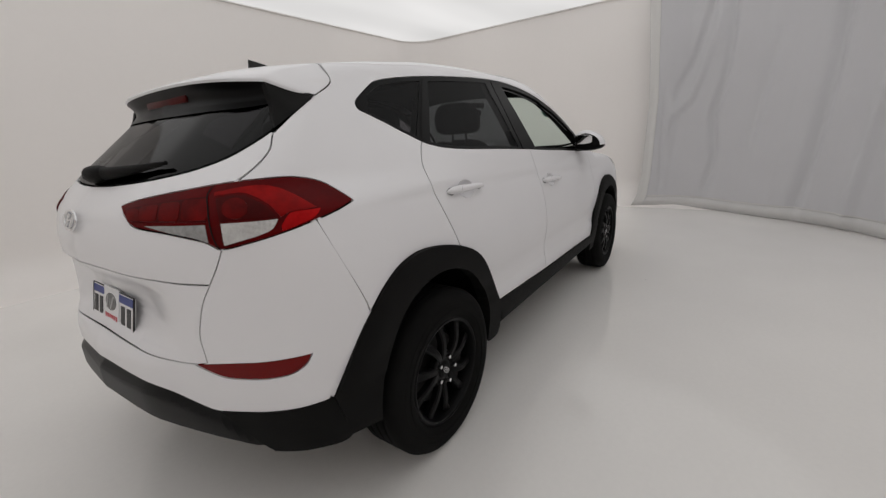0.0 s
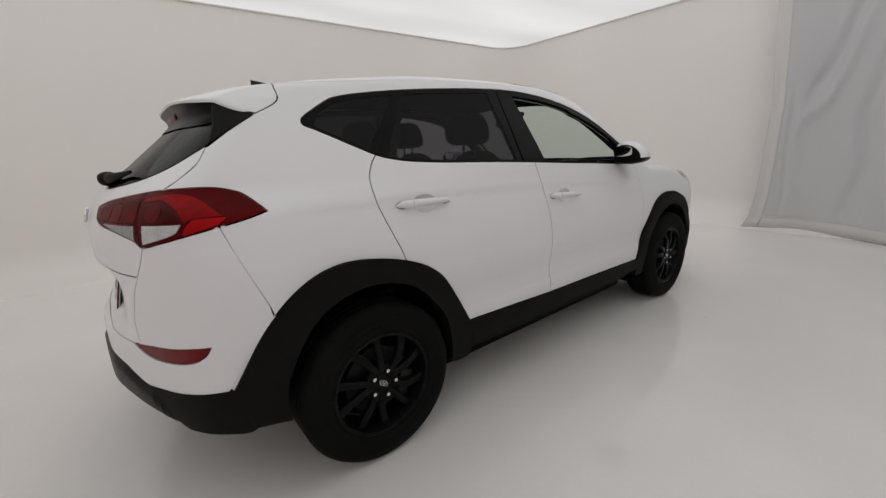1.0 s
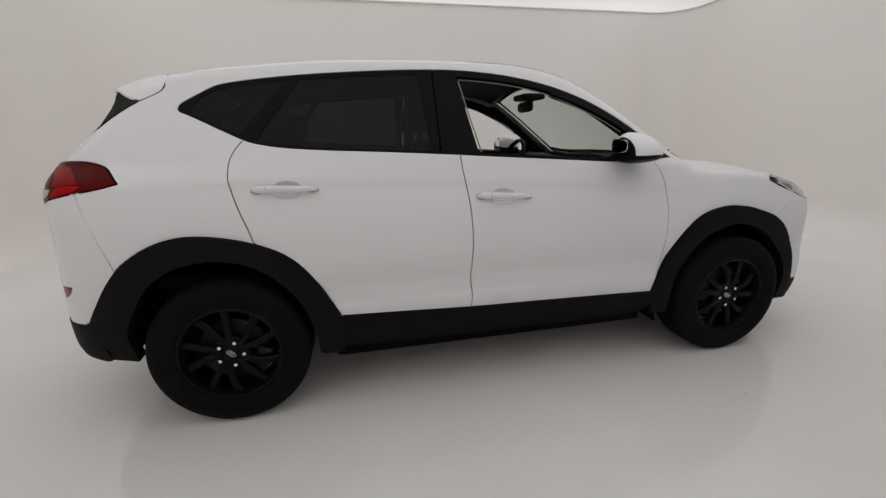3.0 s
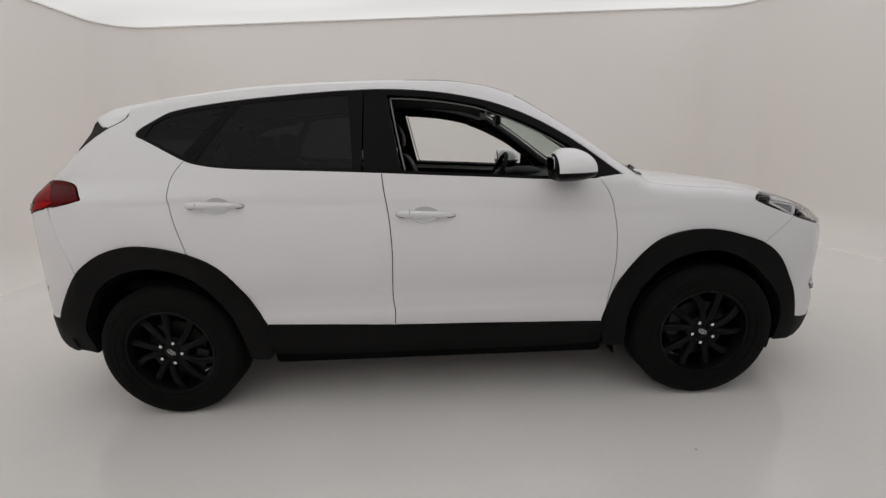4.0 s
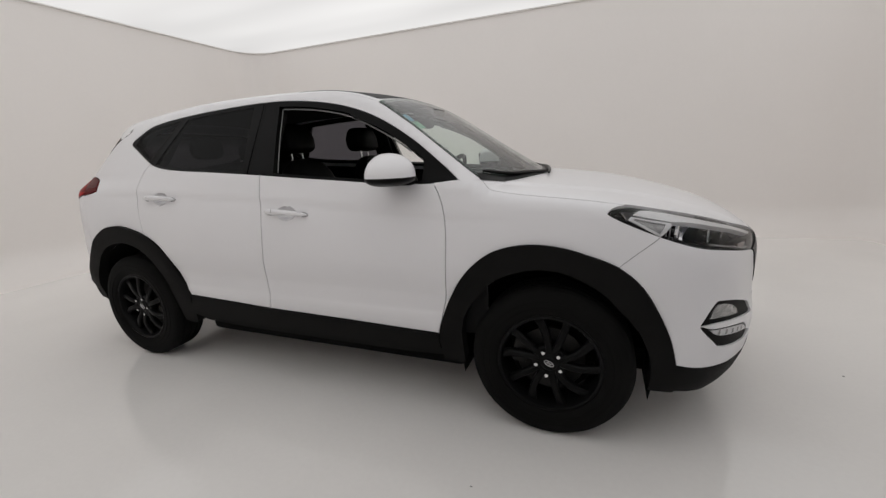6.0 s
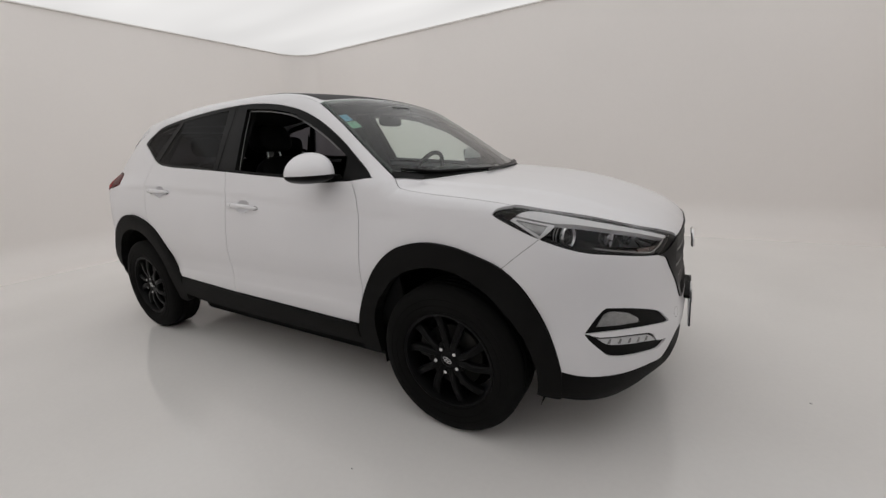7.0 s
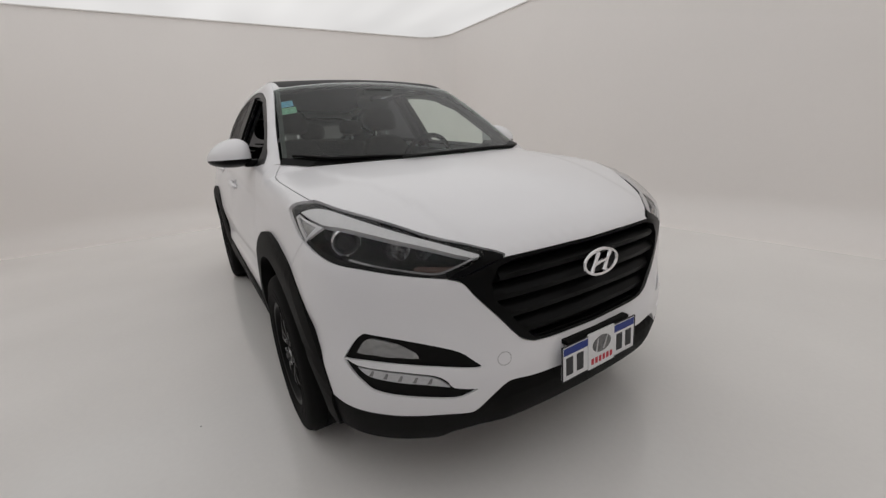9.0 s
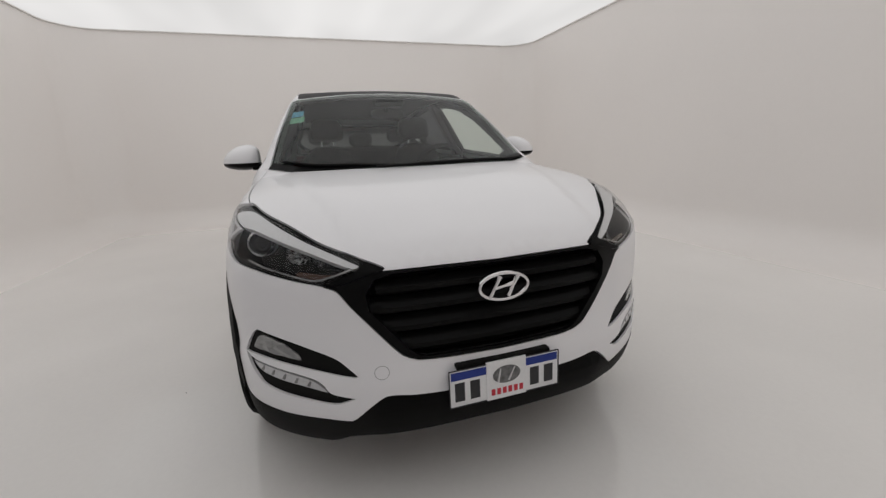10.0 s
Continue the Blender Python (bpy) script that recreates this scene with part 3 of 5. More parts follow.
hem = link("hem_seam", seam_v, [(k, k + 1, k_ + k + 1, k_ + k) for k in range(k_ - 1)], HEM, cloth, "pale seam at the top of the hem", smooth=True)
hem.modifiers.new("thickness", "SOLIDIFY").thickness = .005

# ---- the car ----
car = new("car")
tagged(car, "white sport utility car with black wheel arches on a studio floor", "car")

# lines on the flank, as (s, height)
DLO_TOP = [(-1.505, 1.415), (-1.501, 1.424), (-1.488, 1.435), (-1.43, 1.462), (-1.31, 1.507), (-1.2, 1.53), (-1.04, 1.549), (-.85, 1.565), (-.6, 1.579), (-.42, 1.585), (-.267, 1.586), (-.115, 1.579), (.065, 1.558), (.24, 1.522), (.383, 1.476), (.52, 1.414), (.656, 1.334), (.77, 1.253), (.915, 1.14)]
DLO_LOW = [(.915, 1.14), (.79, 1.128), (.566, 1.131), (.298, 1.15), (.023, 1.169), (-.234, 1.188), (-.551, 1.209), (-.854, 1.226), (-1.012, 1.239), (-1.11, 1.254), (-1.187, 1.276), (-1.311, 1.335), (-1.44, 1.383), (-1.487, 1.398), (-1.501, 1.406), (-1.505, 1.415)]
GAP_REAR = [(-1.187, 1.276), (-1.22, 1.24), (-1.248, 1.185), (-1.253, 1.115), (-1.245, 1.073), (-1.22, .989), (-1.189, .905), (-1.171, .848)]
GAP_DOORS = [(-.234, 1.188), (-.224, 1.1), (-.208, 1.0), (-.199, .9), (-.197, .8), (-.202, .7), (-.208, .59), (-.201, .515), (-.207, .447)]
GAP_FENDER = [(.8, 1.129), (.833, 1.078), (.859, 1.008), (.873, .905), (.875, .827), (.872, .721), (.864, .608), (.844, .514)]
SILL = [(-.836, .474), (-.5, .46), (-.207, .447), (.3, .436), (.821, .422)]
ARCH_R = [(-1.83, .535), (-1.787, .615), (-1.738, .702), (-1.683, .776), (-1.624, .83), (-1.55, .87), (-1.473, .888), (-1.4, .89), (-1.305, .878), (-1.2, .853), (-1.09, .81), (-1.004, .748), (-.935, .655), (-.871, .539), (-.836, .474)]
ARCH_R_IN = [(-1.69, .36), (-1.69, .496), (-1.643, .626), (-1.567, .72), (-1.469, .77), (-1.342, .786), (-1.219, .761), (-1.133, .716), (-1.055, .639), (-.999, .544), (-.965, .431), (-.95, .3), (-.945, .2)]
ARCH_F = [(.821, .422), (.84, .491), (.885, .605), (.945, .708), (1.015, .785), (1.09, .836), (1.177, .863), (1.275, .873), (1.385, .862), (1.485, .835), (1.58, .798), (1.655, .735), (1.71, .65), (1.75, .564), (1.775, .48), (1.795, .394)]
ARCH_F_IN = [(.96, .2), (.947, .3), (.946, .46), (.975, .563), (1.034, .649), (1.106, .717), (1.206, .758), (1.306, .772), (1.408, .757), (1.51, .709), (1.591, .639), (1.656, .553), (1.701, .451), (1.719, .36), (1.722, .27)]
TAIL_UP = [(-1.678, 1.114), (-1.716, 1.146), (-1.762, 1.177), (-1.812, 1.194), (-1.876, 1.204), (-1.996, 1.202), (-2.148, 1.186), (-2.311, 1.164), (-2.39, 1.146)]
TAIL_DOWN = [(-2.39, 1.146), (-2.346, 1.113), (-2.307, 1.09), (-2.187, 1.072), (-2.088, 1.05), (-2.041, 1.028), (-1.972, 1.042), (-1.891, 1.062), (-1.805, 1.082), (-1.733, 1.098), (-1.678, 1.114)]
GATE_EDGE = [(-2.003, 1.2), (-1.965, 1.224), (-1.92, 1.262), (-1.9, 1.29), (-1.893, 1.32), (-1.887, 1.331)]
GLASS_EDGE = [(-1.707, 1.447), (-1.808, 1.389), (-1.894, 1.336), (-1.969, 1.297), (-2.041, 1.266), (-2.133, 1.241), (-2.236, 1.224), (-2.357, 1.211), (-2.539, 1.2), (-MID, 1.197)]
BUMPER_SEAM_R = [(-1.805, 1.08), (-1.7, .8)]
GATE_GAP = [(-2.041, 1.028), (-2.065, .975), (-2.093, .926), (-2.125, .866), (-2.15, .778), (-2.146, .72), (-2.143, .686)]
GATE_LOW = [(-2.143, .686), (-2.185, .683), (-2.293, .686), (-2.466, .696), (-MID, .706)]
BUMPER_R_LOW = [(-MID, .61), (-2.612, .607), (-2.42, .598), (-2.3, .581), (-2.223, .556), (-2.172, .536), (-2.136, .526), (-2.039, .527), (-1.934, .533), (-1.83, .535)]
REFLECTOR = [(-2.185, .681), (-2.1, .687), (-2.002, .693), (-1.928, .699), (-1.866, .701)], [(-1.866, .701), (-1.881, .674), (-1.904, .656), (-1.933, .645), (-1.991, .638), (-2.068, .637), (-2.108, .643), (-2.15, .662), (-2.185, .681)]
LAMP_UP = [(1.552, .998), (1.565, 1.012), (1.59, 1.021), (1.64, 1.024), (1.73, 1.01), (1.96, .964), (2.142, .916), (2.313, .869), (2.347, .851)]
LAMP_DOWN = [(2.178, .81), (2.074, .827), (1.966, .847), (1.87, .864), (1.8, .884), (1.722, .914), (1.642, .95), (1.575, .983), (1.552, .998)]
GRILLE_TOP = [(2.347, .851), (2.52, .852), (MID, .85)]
GRILLE_SIDE = [(2.178, .81), (2.218, .795), (2.245, .76), (2.264, .735), (2.314, .675), (2.372, .602), (2.4, .575), (2.437, .558)]
GRILLE_LOW = [(2.437, .558), (2.506, .552), (2.638, .549), (MID, .548)]
BUMPER_SEAM_F = [(1.722, .914), (1.66, .86), (1.59, .795)]
BUMPER_F_LOW = [(1.795, .394), (1.845, .382), (1.931, .371), (2.028, .364), (2.146, .36), (2.212, .355), (2.24, .36), (2.29, .408), (2.33, .442), (2.36, .45), (2.44, .44), (2.6, .433), (MID, .432)]
FOG_UP = [(1.868, .557), (1.905, .614), (1.933, .643), (1.954, .645), (2.036, .629), (2.127, .602), (2.197, .574), (2.234, .543), (2.26, .519)], [(2.26, .519), (2.245, .516), (2.143, .533), (2.034, .548), (1.935, .556), (1.881, .5555), (1.868, .557)]
FOG_DOWN = [(1.868, .552), (1.88, .533), (1.901, .508), (1.932, .476), (1.951, .458), (2.005, .444), (2.102, .43), (2.182, .42), (2.215, .427), (2.246, .441)], [(2.246, .441), (2.178, .458), (2.162, .482), (2.127, .505), (2.032, .523), (1.915, .536), (1.883, .549), (1.868, .552)]


def chart(p):
    """(s, height) of places on the right-hand side."""
    p = np.asarray(p, float)
    over = np.abs(p[:, 0]) > 1.3
    a = np.arctan2(np.abs(p[:, 0]) - 1.3, -p[:, 1])
    return np.stack([np.where(over, np.sign(p[:, 0]) * (1.3 + .9 * a), p[:, 0]), p[:, 2]], 1)


def cut(run, a, b):
    """The stretch of a run between two values of s."""
    r = smooth_run(run, .015)
    lo, hi = min(a, b), max(a, b)
    return r[(r[:, 0] > lo - 1e-6) & (r[:, 0] < hi + 1e-6)]


# where flank and roof meet
RAIL_Y = curve((-1.66, .5), (-1.55, .535), (-1.35, .555), (-1.1, .565), (-.6, .568), (0, .572), (.3, .58), (.43, .598))
rail_x = np.linspace(-1.5, .43, 60)
RAIL = lid(rail_x, -RAIL_Y(rail_x))
RAIL_S = chart(RAIL)
PILLAR = chart(lid(np.linspace(.43, 1.005, 20), -np.linspace(.598, .735, 20)))

SPOILER_GAP = [(-1.707, 1.447), (-1.657, 1.468), (-1.614, 1.489), (-1.6, 1.512)]

# side frame: quarter panel, roof rail and windscreen pillar in one piece
side_frame = np.vstack([
    smooth_run(GAP_REAR)[::-1], smooth_run(DLO_LOW)[smooth_run(DLO_LOW)[:, 0] < -1.187], smooth_run(DLO_TOP), [(.94, 1.135), (1.0, 1.132)], PILLAR[::-1], RAIL_S[::-1],
    SPOILER_GAP[::-1], [(-1.808, 1.389), (-1.887, 1.331)], smooth_run(GATE_EDGE)[::-1], cut(TAIL_UP, -2.0, -1.678)[::-1], cut(TAIL_DOWN[:-1] + [(-1.678, 1.114)], -1.8, -1.678)[::-1],
    smooth_run(BUMPER_SEAM_R), cut(ARCH_R, -1.7, -1.172)])
panel("side_frame", outline(*[side_frame]), PAINT, car, "white painted quarter panel and roof rail", pair=True, res=.03, gap=.0026)

rear_door = np.vstack([smooth_run(GAP_REAR), cut(ARCH_R, -1.17, -.836), cut(SILL, -.836, -.207), smooth_run(GAP_DOORS)[::-1], cut(DLO_LOW, -1.186, -.234)])
front_door = np.vstack([smooth_run(GAP_DOORS), cut(SILL, -.207, .821), cut(ARCH_F, .821, .844), smooth_run(GAP_FENDER)[::-1], cut(DLO_LOW, -.234, .8)])
def bowl(s, z):
    """The outline of the hollow behind a door handle."""
    return np.array([(s + .062 * math.cos(a), z + .036 * math.sin(a)) for a in np.linspace(0, 2 * math.pi, 36, endpoint=False)])


BOWLS = (-1.02, 1.062), (-.035, .987)
door_r = panel("rear_door", outline(rear_door), PAINT, car, "white rear door", pair=True, holes=[bowl(*BOWLS[0])], res=.024)
door_f = panel("front_door", outline(front_door), PAINT, car, "white front door", pair=True, holes=[bowl(*BOWLS[1])], res=.024)
for (s0, z0), doors in zip(BOWLS, (door_r, door_f)):
    v, f, nn = sheet(bowl(s0, z0), out=lambda v, s0=s0, z0=z0: -.026 * np.clip(1 - ((v[:, 0] - s0) / .062) ** 2 - ((v[:, 1] - z0) / .036) ** 2, 0, 1) ** .7, thick=0, gap=-.002, res=.008)
    for k in (0, 1):
        link("handle_bowl", v, f, PAINT, doors[k], "hollow behind the handle", smooth=True, mirror=bool(k))

HOOD_SIDE = [(1.605, -.778), (1.5, -.79), (1.37, -.795), (1.2, -.797), (1.11, -.79), (1.05, -.772), (1.01, -.74)]
hood_side_s = chart(lid(*smooth_run(HOOD_SIDE).T))
fender = np.vstack([smooth_run(GAP_FENDER)[::-1], [(.915, 1.14), (1.0, 1.134)], hood_side_s[::-1], cut(LAMP_UP, 1.552, 1.6)[::-1], cut(LAMP_DOWN, 1.552, 1.722)[::-1], smooth_run(BUMPER_SEAM_F), cut(ARCH_F, .846, 1.585)[::-1]])
panel("fender", outline(fender), PAINT, car, "white front wing", pair=True, gap=.0011)

lamp_edge = flank(*smooth_run(LAMP_UP).T)[:, :2]
lamp_edge = lamp_edge[lamp_edge[:, 0] > 1.608] + (-.004, .007)
grille_edge = flank(*smooth_run(GRILLE_TOP).T)[:, :2]
COWL = [(1.012, -.735), (1.1, -.6), (1.15, -.45), (1.195, -.22), (1.21, 0)]
half = np.vstack([smooth_run(COWL)[::-1], smooth_run(HOOD_SIDE)[::-1], lamp_edge, grille_edge])
panel("hood", outline(np.vstack([half, (half * (1, -1))[::-1]])), PAINT, car, "white bonnet with shallow creases", on=lid, gap=.0009)

fog_holes = [outline(*FOG_UP), outline(*FOG_DOWN)]
flip_f = lambda h: h * (-1, 1) + (2 * MID, 0)
front_half = np.vstack([smooth_run(BUMPER_SEAM_F)[::-1], cut(LAMP_DOWN, 1.722, 2.178)[::-1], smooth_run(GRILLE_SIDE), smooth_run(GRILLE_LOW)])
front_low = np.vstack([smooth_run(BUMPER_F_LOW)[::-1], cut(ARCH_F, 1.59, 1.795)[::-1]])
front_bumper = np.vstack([front_half, flip_f(front_half)[::-1], flip_f(front_low)[::-1], front_low])
bumper_f = panel("front_bumper", outline(front_bumper), PAINT, car, "white front bumper with two slit lamp recesses", holes=fog_holes + [flip_f(h) for h in fog_holes], thick=.02, gap=.0013)[0]

ring = [(2.331 + .021 * math.cos(a), .53 + .021 * math.sin(a)) for a in np.linspace(0, 2 * math.pi, 25)]
v, f, nn = ribbon(ring, .0016, out=.0006)
link("tow_cover", v, f, GASKET, bumper_f, "fine round seam of the towing-eye cover", nn)

flip_r = lambda h: h * (-1, 1) + (-2 * MID, 0)
rear_half = np.vstack([cut(ARCH_R, -1.83, -1.7), [(-1.7, .8)], [(-1.805, 1.08)], cut(TAIL_DOWN, -2.041, -1.806)[::-1], smooth_run(GATE_GAP), smooth_run(GATE_LOW)])
rear_low = smooth_run(BUMPER_R_LOW)
rear_bumper = np.vstack([rear_half, flip_r(rear_half)[::-1], flip_r(rear_low)[::-1], rear_low])
reflector = outline(*REFLECTOR)
bumper_r = panel("rear_bumper", outline(rear_bumper), PAINT, car, "white rear bumper", holes=[reflector, flip_r(reflector)], gap=.0008)[0]
panel("reflector", reflector, REFLEX, bumper_r, "red reflector strip", out=-.003)
panel("reflector", flip_r(reflector), REFLEX, bumper_r, "red reflector strip", out=-.003)

GATE_CREASE = [(-2.093, .926), (-2.222, .932), (-2.459, .949), (-MID, .954)]
gate_up = np.vstack([smooth_run(GATE_CREASE)[::-1], cut(GATE_GAP, -2.093, -2.041)[::-1], cut(TAIL_DOWN, -2.39, -2.041)[::-1], cut(TAIL_UP, -2.39, -2.003)[::-1], smooth_run(GATE_EDGE), cut(GLASS_EDGE, -1.894, -MID)])
gate = panel("tailgate", outline(np.vstack([gate_up, flip_r(gate_up)[::-1]])), PAINT, car, "white tailgate", gap=.003)[0]
gate_low = np.vstack([smooth_run(GATE_LOW)[::-1], cut(GATE_GAP, -2.15, -2.143)[-3:][::-1], smooth_run([(-2.146, .72), (-2.15, .778), (-2.125, .866), (-2.093, .926)]), smooth_run(GATE_CREASE)[1:]])
panel("lower_panel", outline(np.vstack([gate_low, flip_r(gate_low)[::-1]])), PAINT, gate, "white lower tailgate panel")
v, f, nn = ribbon(np.vstack([smooth_run(GATE_CREASE), flip_r(smooth_run(GATE_CREASE))[::-1][1:]]), .03)
link("seal", v, f, SHUT, gate, "", nn)
glass_half = np.vstack([smooth_run(GLASS_EDGE)[::-1], [(-1.69, 1.462), (-1.9, 1.475), (-2.2, 1.482), (-MID, 1.485)]])
panel("rear_window", outline(np.vstack([glass_half, flip_r(glass_half)[::-1]])), REAR_GLASS, gate, "dark tinted rear window", gap=.003)

# white filler under the joint between roof and side frame
v, f, nn = ribbon(np.stack([rail_x, -RAIL_Y(rail_x)], 1)[::3], .03, lid, -.003)
for m in (False, True):
    link("roof_joint", v, f, PAINT, car, "white joint between roof and side", nn, mirror=m)

# roof, sunroof glass and windscreen
WS_TOP_Y = np.linspace(-.598, .598, 31)
ws_top = np.stack([.43 - .03 * (1 - (WS_TOP_Y / .598) ** 2), WS_TOP_Y], 1)
right = np.stack([rail_x, -RAIL_Y(rail_x)], 1)
SPOILER_SEAM = [(-1.5, -RAIL_Y(-1.5)), (-1.49, -.4), (-1.48, -.2), (-1.475, 0), (-1.48, .2), (-1.49, .4), (-1.5, RAIL_Y(-1.5))]
seam = smooth_run(SPOILER_SEAM)
roof_edge = np.vstack([right, ws_top[1:-1], (right * (1, -1))[::-1], seam[::-1][1:-1]])
SUN = np.array([(-.14, -.5), (-.12, -.53), (0, -.55), (.3, -.56), (.405, -.565)])
sun_front = np.stack([.424 - .03 * (1 - (np.linspace(-.54, .54, 21) / .598) ** 2), np.linspace(-.54, .54, 21)], 1)
sun_hole = np.vstack([SUN, sun_front, (SUN * (1, -1))[::-1]])
roof = panel("roof", outline(roof_edge), PAINT, car, "white roof", on=lid, holes=[sun_hole], res=.04, gap=-.002)[0]
panel("sunroof", sun_hole, ROOF_BLACK, roof, "black glass roof panel", on=lid, out=.001, res=.04)
screen_low = [(1.005, -.735), (1.086, -.6), (1.136, -.45), (1.183, -.2), (1.197, 0), (1.183, .2), (1.136, .45), (1.086, .6), (1.005, .735)]
ws_side = np.stack([np.linspace(.43, 1.005, 20), -np.linspace(.598, .735, 20)], 1)
screen = np.vstack([ws_top, (ws_side * (1, -1))[1:], smooth_run(screen_low)[::-1][1:-1], ws_side[::-1][:-1]])
ws = panel("windscreen", outline(screen), WINDSCREEN, car, "laminated windscreen with a faint green tint", on=lid, gap=.003, thick=.006, res=.04)[0]
# black printed border of the windscreen
ws_in = (screen - screen.mean(0)) * (.93, .955) + screen.mean(0)
panel("border", outline(screen), GLOSS, ws, "black printed border", on=lid, holes=[ws_in], gap=.004, thick=.002, out=-.004, res=.04)

# side windows
B_FRONT, B_REAR = -.215, -.33
low, up_ = smooth_run(DLO_LOW), smooth_run(DLO_TOP)


def between(a, b):
    """The part of the window band between two lines x = a and x = b, as low and high runs."""
    l, u = low[(low[:, 0] >= a) & (low[:, 0] <= b)][::-1], up_[(up_[:, 0] >= a) & (up_[:, 0] <= b)]
    return l, u


l, u = between(-.3118, 1)
front_band = np.vstack([l, u[::-1]])
l, u = between(-1.6, -.3125)
rear_band = np.vstack([l, u[::-1]])
lf = [(x, np.interp(x, low[::-1, 0], low[::-1, 1]) + .014) for x in np.linspace(-.14, .74, 30)]
uf = [(x, np.interp(x, up_[:, 0], up_[:, 1]) - .03 - .012 * (x > .3)) for x in np.linspace(-.205, .735, 40)]
front_hole = np.array(lf + uf[::-1])
panel("window_frame", front_band, SATIN_BLACK, car, "black window frame, its glass wound down", pair=True, holes=[front_hole], gap=.001, thick=.03)
lr = [(x, np.interp(x, low[::-1, 0], low[::-1, 1]) + .012) for x in np.linspace(-1.135, -.37, 24)]
ur = [(x, np.interp(x, up_[:, 0], up_[:, 1]) - .022) for x in np.linspace(-.945, -.4, 24)]
rear_hole = np.array(lr + ur[::-1])
quarter = [(x, np.interp(x, low[::-1, 0], low[::-1, 1]) + .014) for x in np.linspace(-1.44, -1.205, 20)] + [(x, np.interp(x, up_[:, 0], up_[:, 1]) - .02) for x in np.linspace(-1.005, -1.4, 20)]
quarter_hole = np.array(quarter)
panel("window_frame", rear_band, SATIN_BLACK, car, "black window frame", pair=True, holes=[rear_hole, quarter_hole], gap=.001, thick=.02)
panel("rear_side_window", rear_hole, TINTED, car, "dark tinted rear door glass", pair=True, out=-.0025, thick=.004, gap=-.001)
panel("quarter_window", quarter_hole, TINTED, car, "dark tinted quarter glass", pair=True, out=-.0025, thick=.004, gap=-.001)
v, f, nn = sheet(front_hole, out=-.008, thick=.004, gap=-.004)
link("front_side_window", v, f, CLEAR, car, "clear front door glass, wound up", nn, mirror=True)

# the groove that the wound-down glass runs in
rear_run = [(-.122, np.interp(-.14, low[::-1, 0], low[::-1, 1]) + .02), (-.158, 1.37), (-.19, np.interp(-.2, up_[:, 0], up_[:, 1]) - .042)]
top_run = [(x, np.interp(x, up_[:, 0], up_[:, 1]) - .036 - .014 * float(step(.2, .5, x))) for x in np.linspace(-.19, .66, 20)]
for run in (rear_run, top_run):
    v, f, nn = ribbon(run, .007, out=-.016)
    for m in (False, True):
        link("window_channel", v, f, CHANNEL, car, "thin grey window channel", nn, mirror=m)
v, f, nn = ribbon([(-.312, 1.196), (-.312, 1.3), (-.312, 1.45), (-.312, 1.582)], .014, out=.0008)
for m in (False, True):
    link("pillar_cover", v, f, SATIN_BLACK, car, "black strip over the middle pillar", nn, mirror=m)
# shut line of the rear door across the window band and the wheel arch
for run, wide, out_ in (([(-1.187, 1.276), (-1.13, 1.36), (-1.05, 1.46), (-.98, 1.545)], .005, .0012), ([(-1.174, .838), (-1.15, .8), (-1.118, .752)], .004, .0248)):
    v, f, nn = ribbon(run, wide, out=out_)
    for m in (False, True):
        link("seal", v, f, SHUT, car, "", nn, mirror=m)

# dark seals behind the shut lines
for run, on in ((GAP_REAR, flank), (GAP_DOORS, flank), (GAP_FENDER, flank), (BUMPER_SEAM_R, flank), (BUMPER_SEAM_F, flank), (GATE_GAP, flank), (GATE_EDGE, flank), (SPOILER_GAP, flank), (SPOILER_SEAM, lid), (HOOD_SIDE, lid), (LAMP_UP, flank), (TAIL_UP, flank), (TAIL_DOWN, flank), (LAMP_DOWN, flank), (DLO_LOW, flank), (DLO_TOP, flank), (GLASS_EDGE, flank), (SILL, flank)):
    v, f, nn = ribbon(run, .03, on, -.006 if run in (GATE_GAP, GATE_EDGE, SPOILER_GAP) else -.003 if run in (BUMPER_SEAM_R, BUMPER_SEAM_F) else -.01)
    for m in (False, True):
        link("seal", v, f, SEAL if run in (GATE_EDGE, SPOILER_GAP) else PALE_SEAM if run is BUMPER_SEAM_R else GASKET if run in (BUMPER_SEAM_F, HOOD_SIDE) else SHUT, car, "", nn, mirror=m)
for run, flip in ((GATE_LOW, flip_r), (GRILLE_LOW, flip_f)):
    v, f, nn = ribbon(np.vstack([smooth_run(run), flip(smooth_run(run))[::-1][1:]]), .03)
    link("seal", v, f, SHUT, car, "", nn)

# black cladding: arches, sills, lower bumpers
def swell(run_out):
    """Proud in the middle of the band, drawn in at its edges."""
    a = smooth_run(run_out, .004)
    def at(v):
        d = np.min(np.linalg.norm(v[:, None] - a[None], axis=2), axis=1)
        low_end = step(-1.66, -1.74, v[:, 0]) * (1 - step(.38, .5, v[:, 1]))
        foot = step(.3, .56, v[:, 1])
        even = np.clip(np.interp(v[:, 1], (.44, .74), (.889, .898)) - FLANK(v[:, 1]), 0, .02) * step(.4, .5, v[:, 1])
        return even + (.004 + .02 * (.35 + .65 * foot) * (1 - (1 - np.clip(d / .045, 0, 1)) ** 2)) * (1 - low_end) - .006 * low_end
    return at


